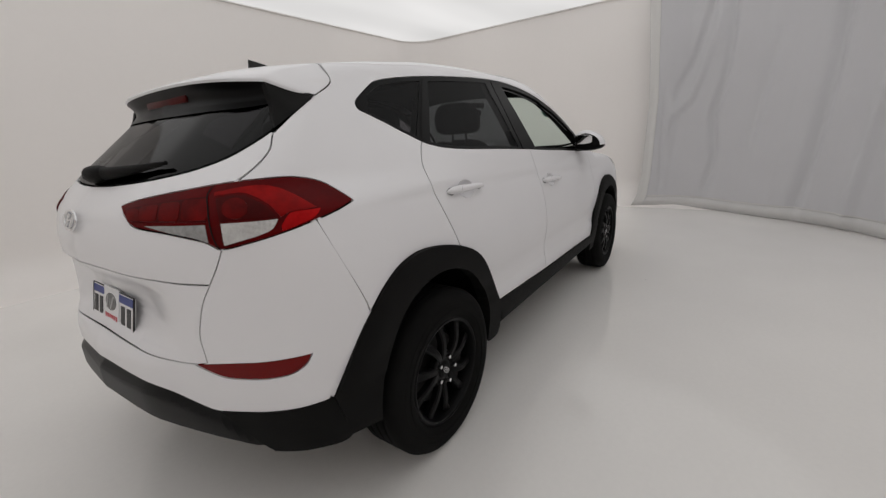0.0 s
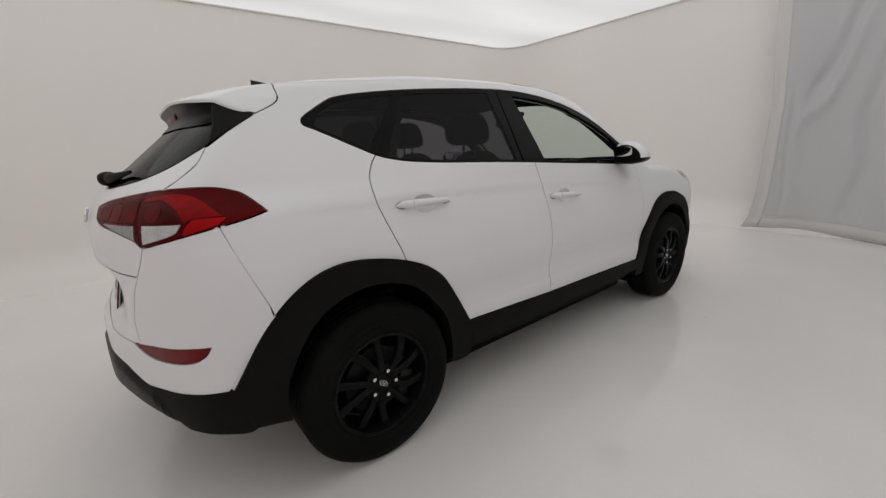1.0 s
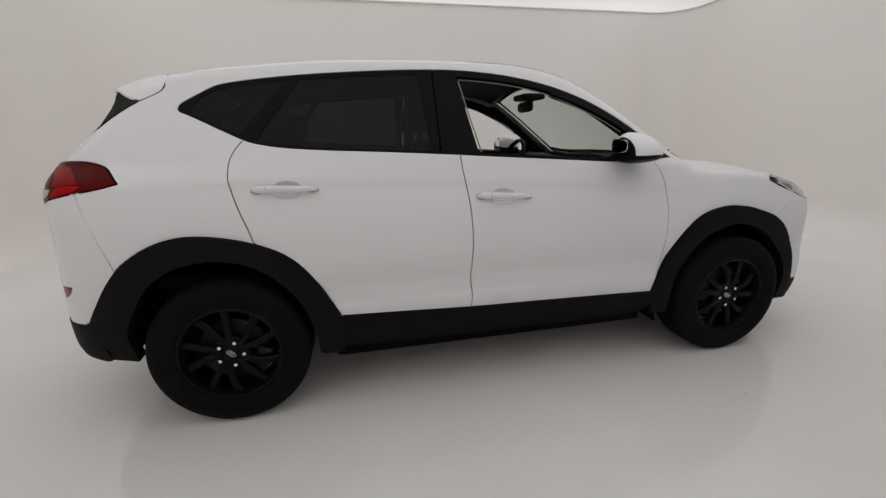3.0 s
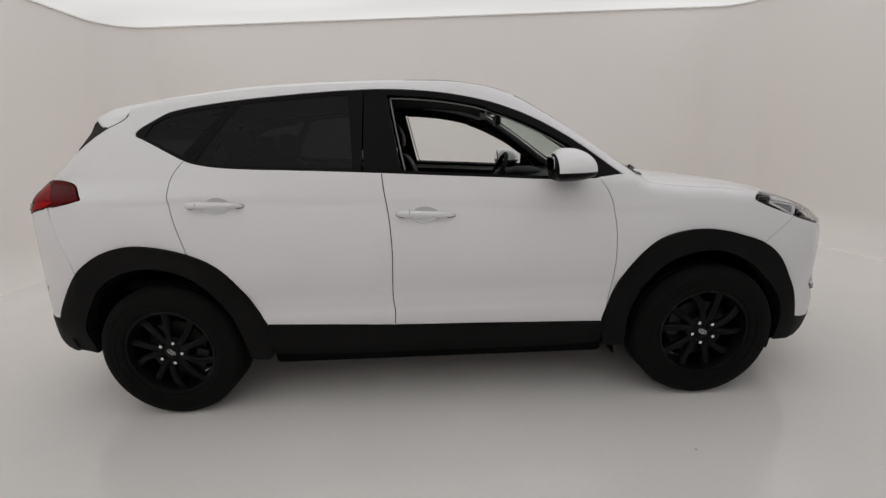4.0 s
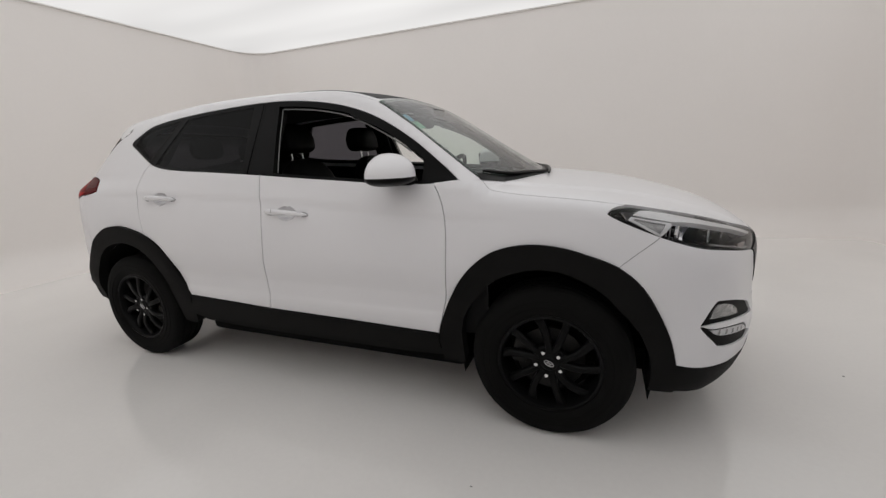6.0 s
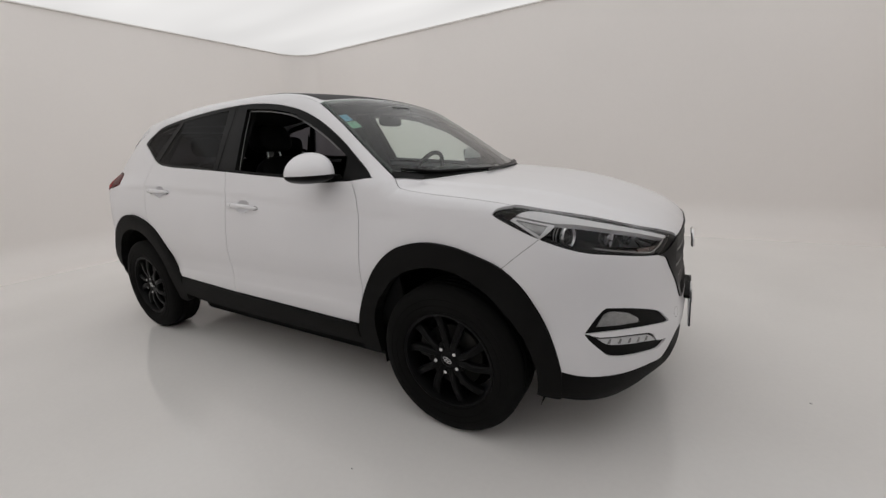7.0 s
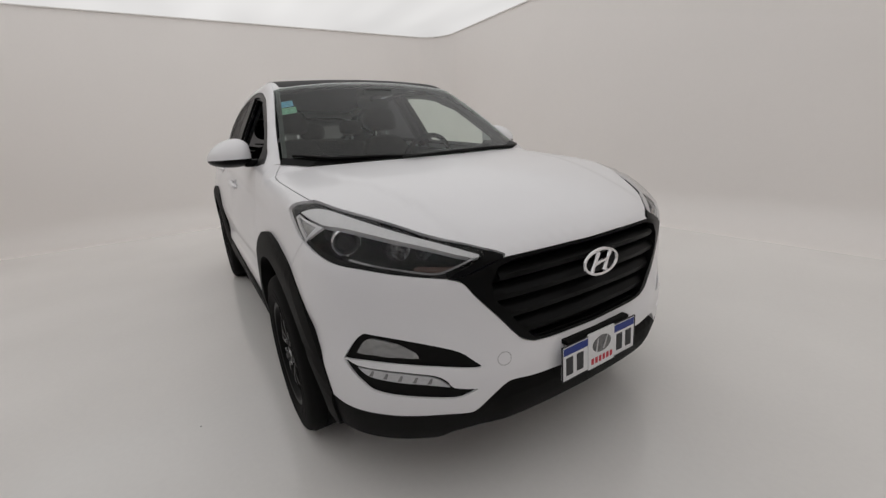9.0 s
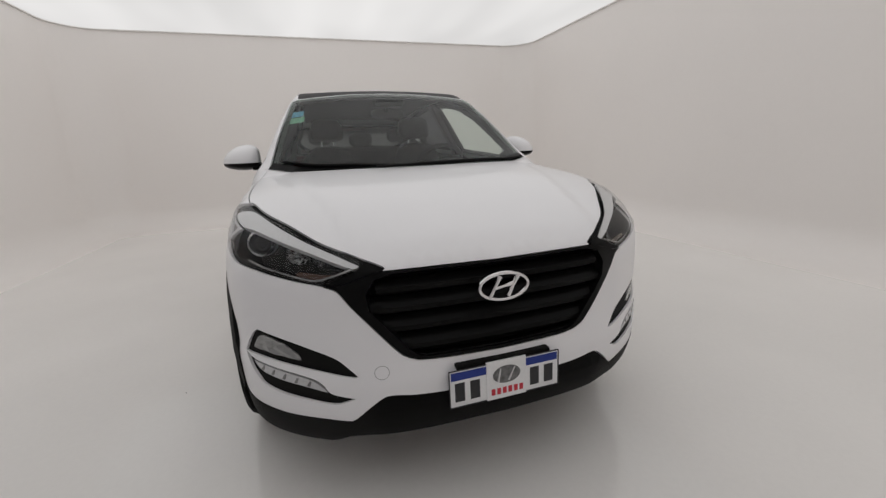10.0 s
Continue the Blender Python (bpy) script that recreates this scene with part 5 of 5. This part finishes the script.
mark.parent = car
tagged(mark, "silver oval maker's badge on the grille")
badge(mark, pose(2.226, 0, .772, 0, -6, 0), .084, .042, CHROME)
mark_r = new("badge")
mark_r.parent = gate
tagged(mark_r, "silver oval maker's badge on the tailgate")
badge(mark_r, pose(-2.17, 0, 1.095, 0, -16, 180), .062, .031, CHROME)


def plate(parent, m, label):
    """A number plate in the plane x = 0: pale board in a black rim, blue band, a white card over its middle, plain bars for writing."""
    bm = bmesh.new()
    box(bm, -.004, .004, -.198, .198, -.063, .063, .003)
    board = part("number_plate", bm, PLATE, parent, label, m=m)

    def flat(name, material, y0, y1, z0, z1, x=.0055, lab=""):
        bm = bmesh.new()
        box(bm, 0, x, y0, y1, z0, z1, .0008, 1)
        part(name, bm, material, board, lab, smooth=False, m=m)

    for y0, y1, z0, z1 in ((-.201, .201, .0622, .0652), (-.201, .201, -.0652, -.0622), (-.201, -.198, -.0622, .0622), (.198, .201, -.0622, .0622)):
        flat("rim", INK, y0, y1, z0, z1, .006, "black rim")
    flat("blue_band", BLUE, -.194, .194, .03, .058, .0052, "blue band")
    flat("card", PLATE, -.072, .072, -.066, .07, .0075, "white card over the middle of the plate")
    for y in (-.165, -.112, .106, .16):
        flat("bar", INK, y - .017, y + .017, -.045, .02, .0058, "dark bar")
    for k in range(6):
        flat("red_bar", REDINK, -.056 + .0205 * k, -.042 + .0205 * k, -.05, -.027, .0085, "red bar")
    bm = bmesh.new()
    bmesh.ops.create_cone(bm, cap_ends=True, segments=40, radius1=.05, radius2=.05, depth=.002, matrix=Matrix.Translation((.008, 0, .019)) @ Matrix.Rotation(math.pi / 2, 4, "Y") @ Matrix.Diagonal((.62, 1, 1, 1)))
    part("round_mark", bm, GREYINK, board, "grey oval mark", m=m, smooth=False)
    for y0, y1 in ((-.032, -.022), (.006, .03)):
        bm = bmesh.new()
        tube(bm, [(.0092, y0, -.004), (.0092, y1, .042)], [.004, .0022], 6)
        part("pale_stroke", bm, SATIN, board, "pale stroke across the mark", m=m)


plate(car, pose(2.238, 0, .452, 0, -2, 0), "front number plate with a blue band and a card over it")
plate(gate, pose(-2.127, 0, .767, 0, -13, 180), "rear number plate with a blue band and a card over it")
bm = bmesh.new()
box(bm, 2.19, 2.235, -.17, .17, .512, .528, .005)
part("plate_holder", bm, PLASTIC, car, "black plate holder")

# ---- mirrors ----
for sgn in (-1, 1):
    mir = new("door_mirror")
    mir.parent = car
    tagged(mir, "white door mirror with a black foot")
    fx = Matrix.Diagonal((1, -sgn, 1, 1))
    def shell(k, z1, z0, back):
        """The mirror's body scaled by k between two heights, cut flat at the back."""
        bm = bmesh.new()
        blob(bm, (.604, -.908, 1.165), (.118 * k, .11 * k, .116 * k), 2.3, 40, 24, lambda u: Vector((u.x * (1.2 if u.x > 0 else .62) + .02 * u.y, u.y, u.z * ((1 - .4 * ((1 - u.y) / 2) ** 1.7) if u.z > 0 else .36 * (1 - .12 * max(0, -u.y))))))
        for co, no in (((0, 0, z1), (0, 0, 1)), ((0, 0, z0), (0, 0, -1)), ((back, 0, 0), (-1, 0, 0)), ((0, -.82 + .004 * (k - 1), 0), (0, 1, 0))):
            cut_ = bmesh.ops.bisect_plane(bm, geom=bm.verts[:] + bm.edges[:] + bm.faces[:], plane_co=co, plane_no=no, clear_outer=True)
            edges = [e for e in cut_["geom_cut"] if isinstance(e, bmesh.types.BMEdge)]
            if edges:
                bmesh.ops.holes_fill(bm, edges=edges, sides=0)
        return bm
    part("cap", shell(1.004, 2, 1.166, .556), PAINT, mir, "white mirror cap", m=fx)
    bm = shell(1.005, 1.1645, 1, .552)
    box(bm, .6, .71, -.86, -.775, 1.122, 1.16, .014)
    part("foot", bm, SATIN_BLACK, mir, "black mirror foot", m=fx)
    part("bezel", shell(1, 2, 1.16, .549), SATIN_BLACK, mir, "black mirror surround", m=fx)
    bm = bmesh.new()
    blob(bm, (0, 0, 0), (.003, .062, .033), 5, 28, 12, lambda u: Vector((u.x, u.y, u.z * (1 - .2 * max(0, -u.y)))))
    bm.transform(Matrix.Translation((.5475, -.885, 1.208)) @ Matrix.Rotation(radians(-5), 4, "Y"))
    part("mirror_glass", bm, MIRROR, mir, "mirror glass", m=fx)

# ---- door handles with their bowls ----
for s0, s1, z0, z1 in ((-1.165, -.888, 1.066, 1.058), (-.17, .108, .994, .98)):
    for sgn in (False, True):
        t = np.linspace(0, 1, 15)
        s_, z_ = s0 + (s1 - s0) * t, z0 + (z1 - z0) * t
        hgt = .0155 * (1 - .35 * t) * np.sqrt(np.clip(1 - (2 * t - 1) ** 8, .05, 1))
        lift = .006 + .022 * np.sqrt(np.clip(1 - (2 * t - 1) ** 4, 0, 1))
        rows = []
        for k, (dz, do) in enumerate(((-1, -.012), (-1, .0), (-.6, .008), (.6, .008), (1, .0), (1, -.012))):
            rows.append(flank(s_, z_ + dz * hgt) + normal(flank(s_, z_)) * (lift + do)[:, None])
        v = np.vstack(rows)
        f = [(k * 15 + i, k * 15 + i + 1, ((k + 1) % 6) * 15 + i + 1, ((k + 1) % 6) * 15 + i) for k in range(6) for i in range(14)] + [tuple(k * 15 for k in range(6)), tuple(k * 15 + 14 for k in range(6))[::-1]]
        door = (door_r if s0 < -.5 else door_f)[1 if sgn else 0]
        h = link("handle", v, f, PAINT, door, "white pull handle", smooth=True, mirror=sgn)
        h.data.set_sharp_from_angle(angle=radians(60))
        v, f, nn = ribbon([(s0 + .065, z0 - .01), (s0 + .066, z0), (s0 + .067, z0 + .01)], .0025, out=.0362)
        link("handle_seam", v, f, GASKET, door, "fine seam across the handle", nn, mirror=sgn)
        for part_t in (t <= .15, t >= .8):
            su, zu, hu = s_[part_t], z_[part_t], hgt[part_t] + .0025
            end = -.0025 if part_t[0] else .0025
            ring = np.vstack([np.stack([su, zu + hu], 1), np.stack([su, zu - hu], 1)[::-1]])
            ring[:, 0] += end
            v, f, nn = sheet(ring, out=.0012, thick=0, gap=0, res=.02)
            link("gasket", v, f, GASKET, door, "grey gasket under the handle's end", nn, mirror=sgn)

# ---- spoiler, fin, brake lamp, wipers, aerial ----
side_b = flank(*np.array(SPOILER_GAP).T, .0)
seam_y = np.linspace(-RAIL_Y(-1.5), 0, 24)
roof_b = lid(np.interp(seam_y, seam[:, 1], seam[:, 0]) - .003, seam_y)
front_b = np.vstack([smooth_run(np.vstack([side_b, roof_b[:1]]), .012), roof_b[1:]])
ns = len(front_b) - 23
TIP = np.array((-1.718, -.53, 1.506))
rise = np.linspace(0, 1, ns)[:, None]
side_e = side_b[0] + (TIP - side_b[0]) * rise + np.array((0, -.01, -.004)) * np.sin(math.pi * rise)
edge_y = np.linspace(-.53, 0, 24)
edge_e = np.stack([-1.817 + .099 * (np.abs(edge_y) / .53) ** 4.6, edge_y, 1.528 - .022 * (edge_y / .53) ** 2], 1)
rear_e = np.vstack([side_e, edge_e[1:]])
front_b = front_b + np.array((-.004, 0, 0))
front_b = np.vstack([front_b, (front_b[:-1] * (1, -1, 1))[::-1]])
rear_e = np.vstack([rear_e, (rear_e[:-1] * (1, -1, 1))[::-1]])
lift = np.sin(np.linspace(0, math.pi, len(front_b)))[:, None] ** .5
rows = [front_b * (1 - t) + rear_e * t + np.array((0, 0, .012)) * math.sin(math.pi * t) * lift for t in np.linspace(0, 1, 9)]
rows += [rear_e + (-.004, 0, -.006), rear_e + (-.001, 0, -.014)]
n = len(front_b)
spoiler = link("spoiler", np.vstack(rows), [(r * n + i, (r + 1) * n + i, (r + 1) * n + i + 1, r * n + i + 1) for r in range(10) for i in range(n - 1)], PAINT, car, "white roof spoiler over the rear window", smooth=True)
spoiler.data.set_sharp_from_angle(angle=radians(50))
lip = rear_e[ns - 1:n - ns + 1] + (-.001, 0, -.014)
top_s = np.linspace(-1.84, -2 * MID + 1.84, len(lip))
inner = flank(top_s, 1.412 + .016 * np.linspace(-1, 1, len(lip)) ** 12, .004)
rows = [lip * (1 - t) + inner * t + np.array((.03 * math.sin(math.pi * t), 0, 0)) for t in np.linspace(0, 1, 6)]
n = len(lip)
link("underside", np.vstack(rows), [(r * n + i, (r + 1) * n + i, (r + 1) * n + i + 1, r * n + i + 1) for r in range(5) for i in range(n - 1)], SATIN_BLACK, spoiler, "black spoiler underside", smooth=True)
bm = bmesh.new()
box(bm, -1.803, -1.77, -.17, .17, 1.46, 1.486, .006)
part("brake_lamp", bm, RED_CELL, spoiler, "red high brake lamp")
for sgn in (-1, 1):
    bm = bmesh.new()
    low_run = flank(np.linspace(-1.707, -1.88, 9), np.interp(np.linspace(1.707, 1.88, 9), [-p[0] for p in GLASS_EDGE], [p[1] for p in GLASS_EDGE]), .003)
    high_run = np.vstack([side_b[0] + (TIP + (0, 0, -.014) - side_b[0]) * t for t in np.linspace(0, 1, 5)] + [np.array(p) for p in ((-1.724, -.545, 1.478), (-1.73, -.562, 1.445), (-1.738, -.585, 1.415))] + [low_run[-1]])
    a, b, c, d = ([bm.verts.new((x, -sgn * y + sgn * o, z)) for x, y, z in run] for run, o in ((low_run, 0), (high_run, 0), (high_run, -.025), (low_run, -.025)))
    for p, q in ((a, b), (b, c), (c, d)):
        for i in range(8):
            try:
                bm.faces.new((p[i], p[i + 1], q[i + 1], q[i]))
            except ValueError:
                pass
    bmesh.ops.remove_doubles(bm, verts=bm.verts[:], dist=1e-5)
    part("fin", bm, PLASTIC, gate, "black fin beside the rear window")
bm = bmesh.new()
rw = [Vector(p) for p in flank(np.array([-2.69, -2.55, -2.4, -2.25]), np.array([1.222, 1.226, 1.235, 1.25]), .018)]
tube(bm, rw, [.024, .02, .014, .006], 10)
blob(bm, tuple(rw[0]), (.036, .075, .03), 2.3, 20, 10)
part("rear_wiper", bm, PLASTIC, gate, "black rear wiper")
bm = bmesh.new()
fin = []
for t in np.linspace(0, 1, 9):
    x = -1.285 - .15 * t
    h = .063 * t ** .65
    w = .022 * (1 - .45 * t)
    zb = lid(np.array([x]), np.array([0.0]))[0, 2] - .004
    fin.append([bm.verts.new(p) for p in ((x, -w, zb), (x, -w * .5, zb + h * .6), (x, 0, zb + h), (x, w * .5, zb + h * .6), (x, w, zb))])
for a_, b_ in zip(fin, fin[1:]):
    for j in range(4):
        bm.faces.new((a_[j], a_[j + 1], b_[j + 1], b_[j]))
bm.faces.new(fin[-1])
part("aerial", bm, GLOSS, roof, "black shark-fin aerial")
for pts, lift_ in (([(1.0, -.68), (1.1, -.5), (1.165, -.25), (1.215, -.06)], .012), ([(1.245, -.22), (1.22, .02), (1.165, .35), (1.09, .6), (1.03, .72)], .014)):
    p = smooth_run(pts, .05)
    q = lid(p[:, 0], p[:, 1]) + np.array((0, 0, lift_))
    bm = bmesh.new()
    tube(bm, [tuple(a) for a in q], [.006 + .006 * math.sin(math.pi * t) for t in np.linspace(0, 1, len(q))], 8)
    part("wiper", bm, SATIN_BLACK, car, "black wiper blade at the foot of the windscreen")
v, f, nn = ribbon([(x - .017, y) for x, y in COWL] + [(x - .017, -y) for x, y in COWL[::-1][1:]], .042, on=lid, out=.004)
link("cowl", v, f, SATIN_BLACK, car, "black cowl strip under the wipers", nn)
for k, (m_, x, w) in enumerate(((SKY_STICKER, .585, .05), (GREEN_STICKER, .645, .045))):
    v, f, nn = sheet(np.array([(x - .028, -.61 - .02 * k), (x - .028, -.535), (x + .025, -.545), (x + .025, -.625)]), on=lid, out=-.009, thick=.001, gap=0, res=.03)
    link("sticker", v, f, m_, ws, "faded inspection sticker inside the glass", nn)

# ---- cabin ----
def seat(parent, x, y, wide=.25, label="black leather front seat"):
    st = new("seat")
    st.parent = parent
    tagged(st, label)
    bm = bmesh.new()
    blob(bm, (x + .2, y, .72), (.27, wide, .09), 3.4, 20, 10)
    part("cushion", bm, LEATHER, st)
    bm = bmesh.new()
    blob(bm, (0, 0, 0), (.085, wide * .9, .29), 3.2, 24, 14, lambda u: Vector((u.x + .35 * u.y * u.y * (u.x > 0), u.y * (1 - .14 * max(u.z, 0)), u.z)))
    part("backrest", bm, LEATHER, st, m=Matrix.Translation((x - .11, y, .98)) @ Matrix.Rotation(-.3, 4, "Y"))
    bm = bmesh.new()
    blob(bm, (x - .235, y, 1.388), (.09, .135, .092), 4.2, 24, 12, lambda u: Vector((u.x * (1 - .3 * max(0, u.z)) - .1 * u.z, u.y * (1 - .12 * max(0, u.z)), u.z)))
    part("headrest", bm, LEATHER, st, "black padded headrest")
    for d in (-.05, .05):
        bm = bmesh.new()
        tube(bm, [(x - .215, y + d, 1.22), (x - .22, y + d, 1.36)], .007, 8)
        part("headrest_post", bm, CHROME, st, "chrome headrest post")


seat(car, -.11, -.37)
seat(car, -.06, .37)
bench = new("rear_bench")
bench.parent = car
tagged(bench, "black leather rear bench with three headrests")
bm = bmesh.new()
blob(bm, (-.62, 0, .72), (.28, .62, .1), 4, 24, 10)
part("cushion", bm, LEATHER, bench)
bm = bmesh.new()
blob(bm, (0, 0, 0), (.08, .62, .29), 4, 24, 12)
part("backrest", bm, LEATHER, bench, m=Matrix.Translation((-.98, 0, .98)) @ Matrix.Rotation(-.35, 4, "Y"))
for y, h in ((-.4, 1.36), (0, 1.33), (.4, 1.36)):
    bm = bmesh.new()
    blob(bm, (-1.08, y, h), (.05, .12, .075), 3, 18, 10)
    part("headrest", bm, LEATHER, bench)
# inner trim below the belt, floor, dashboard, lining
TRIM_POLY = np.array([(-1.9, .5), (-1.9, 1.15), (-1.5, 1.34), (-1.2, 1.24), (-.23, 1.165), (.8, 1.1), (1.05, 1.05), (1.05, .4), (-.9, .3), (-.9, .7), (-1.3, .85), (-1.7, .7)])
panel("inner_trim", TRIM_POLY, TRIM, car, "dark door trim", pair=True, out=-.075, thick=0, res=.06)
for poly, lab in ((np.array([(-.31, 1.16), (-.19, 1.16), (-.2, 1.6), (-.33, 1.6)]), "pillar_trim"),):
    panel(lab, poly, TRIM, car, "dark pillar trim", pair=True, out=-.045, thick=.02, res=.06)
panel("pillar_trim", outline(np.vstack([PILLAR[::2] + (-.0, -.012), (PILLAR[::2] + (-.1, -.03))[::-1]])), TRIM, car, "grey pillar trim", pair=True, out=-.03, thick=.02, res=.05)
panel("pillar_trim", outline(np.vstack([[(-1.95, 1.1), (-1.6, 1.46), (-1.3, 1.52), (-1.05, 1.53)], [(-1.1, 1.28), (-1.3, 1.24)]])), TRIM, car, "dark rear pillar trim", pair=True, out=-.05, thick=0, res=.06, holes=[quarter_hole])
line_edge = (roof_edge - roof_edge.mean(0)) * (.97, .99) + roof_edge.mean(0)
panel("headlining", outline(line_edge), LINING, car, "dark roof lining", on=lid, out=-.045, thick=.0, res=.06)
bm = bmesh.new()
box(bm, -1.8, 1.0, -.72, .72, .42, .46)
box(bm, -1.85, -1.1, -.66, .66, .6, .66, .02)
box(bm, .95, 1.0, -.72, .72, .4, 1.05)
part("cabin_floor", bm, TRIM, car, "dark carpeted floor")
bm = bmesh.new()
prof = [(.62, .75), (.56, .92), (.58, 1.02), (.66, 1.075), (.8, 1.095), (.95, 1.095), (1.1, 1.07), (1.1, .7)]
ra, rb = ([bm.verts.new((x, y, z)) for x, z in prof] for y in (-.74, .74))
for i in range(len(prof)):
    j = (i + 1) % len(prof)
    bm.faces.new((ra[i], ra[j], rb[j], rb[i]))
bm.faces.new(ra)
bm.faces.new(rb[::-1])
blob(bm, (.68, .37, 1.085), (.13, .17, .05), 2.6, 20, 10)
part("dashboard", bm, TRIM, car, "dark dashboard with an instrument hood")
sw = new("steering_wheel")
sw.parent = car
tagged(sw, "black steering wheel")
tilt = Matrix.Translation((.47, .37, 1.06)) @ Matrix.Rotation(radians(-65), 4, "Y")
bm = bmesh.new()
tube(bm, [(.185 * math.cos(a), .185 * math.sin(a), 0) for a in np.linspace(0, 2 * math.pi, 40, endpoint=False)], .016, 10, True)
part("wheel_rim", bm, LEATHER, sw, m=tilt)
bm = bmesh.new()
blob(bm, (0, 0, -.01), (.07, .08, .03), 2.5, 18, 8)
for a in (0, math.pi, -math.pi / 2):
    tube(bm, [(0, 0, -.01), (.175 * math.sin(a), .175 * math.cos(a), 0)], .014, 8)
part("wheel_boss", bm, TRIM, sw, m=tilt)
bm = bmesh.new()
blob(bm, (.43, .01, 1.45), (.018, .115, .034), 3.4, 20, 10)
tube(bm, [(.44, 0, 1.47), (.49, 0, 1.505)], .014, 8)
part("inner_mirror", bm, TRIM, car, "black rear-view mirror")
bm = bmesh.new()
box(bm, .38, .53, -.085, .11, 1.492, 1.53, .014)
part("sensor_cover", bm, TRIM, car, "black sensor cover at the top of the windscreen")

# ---- specks of dirt on the floor ----
for x, y, r in ((1.093, -1.295, .004), (2.764, .016, .005)):
    bm = bmesh.new()
    bmesh.ops.create_cone(bm, cap_ends=True, segments=9, radius1=r, radius2=r * .6, depth=.003, matrix=Matrix.Translation((x, y, .0012)) @ Matrix.Diagonal((1.5, 1, 1, 1)))
    tagged(part("dirt_speck", bm, SMUDGE, None, "small grey crumb of dirt on the floor"), category="dirt", group="crumbs of dirt on the floor")
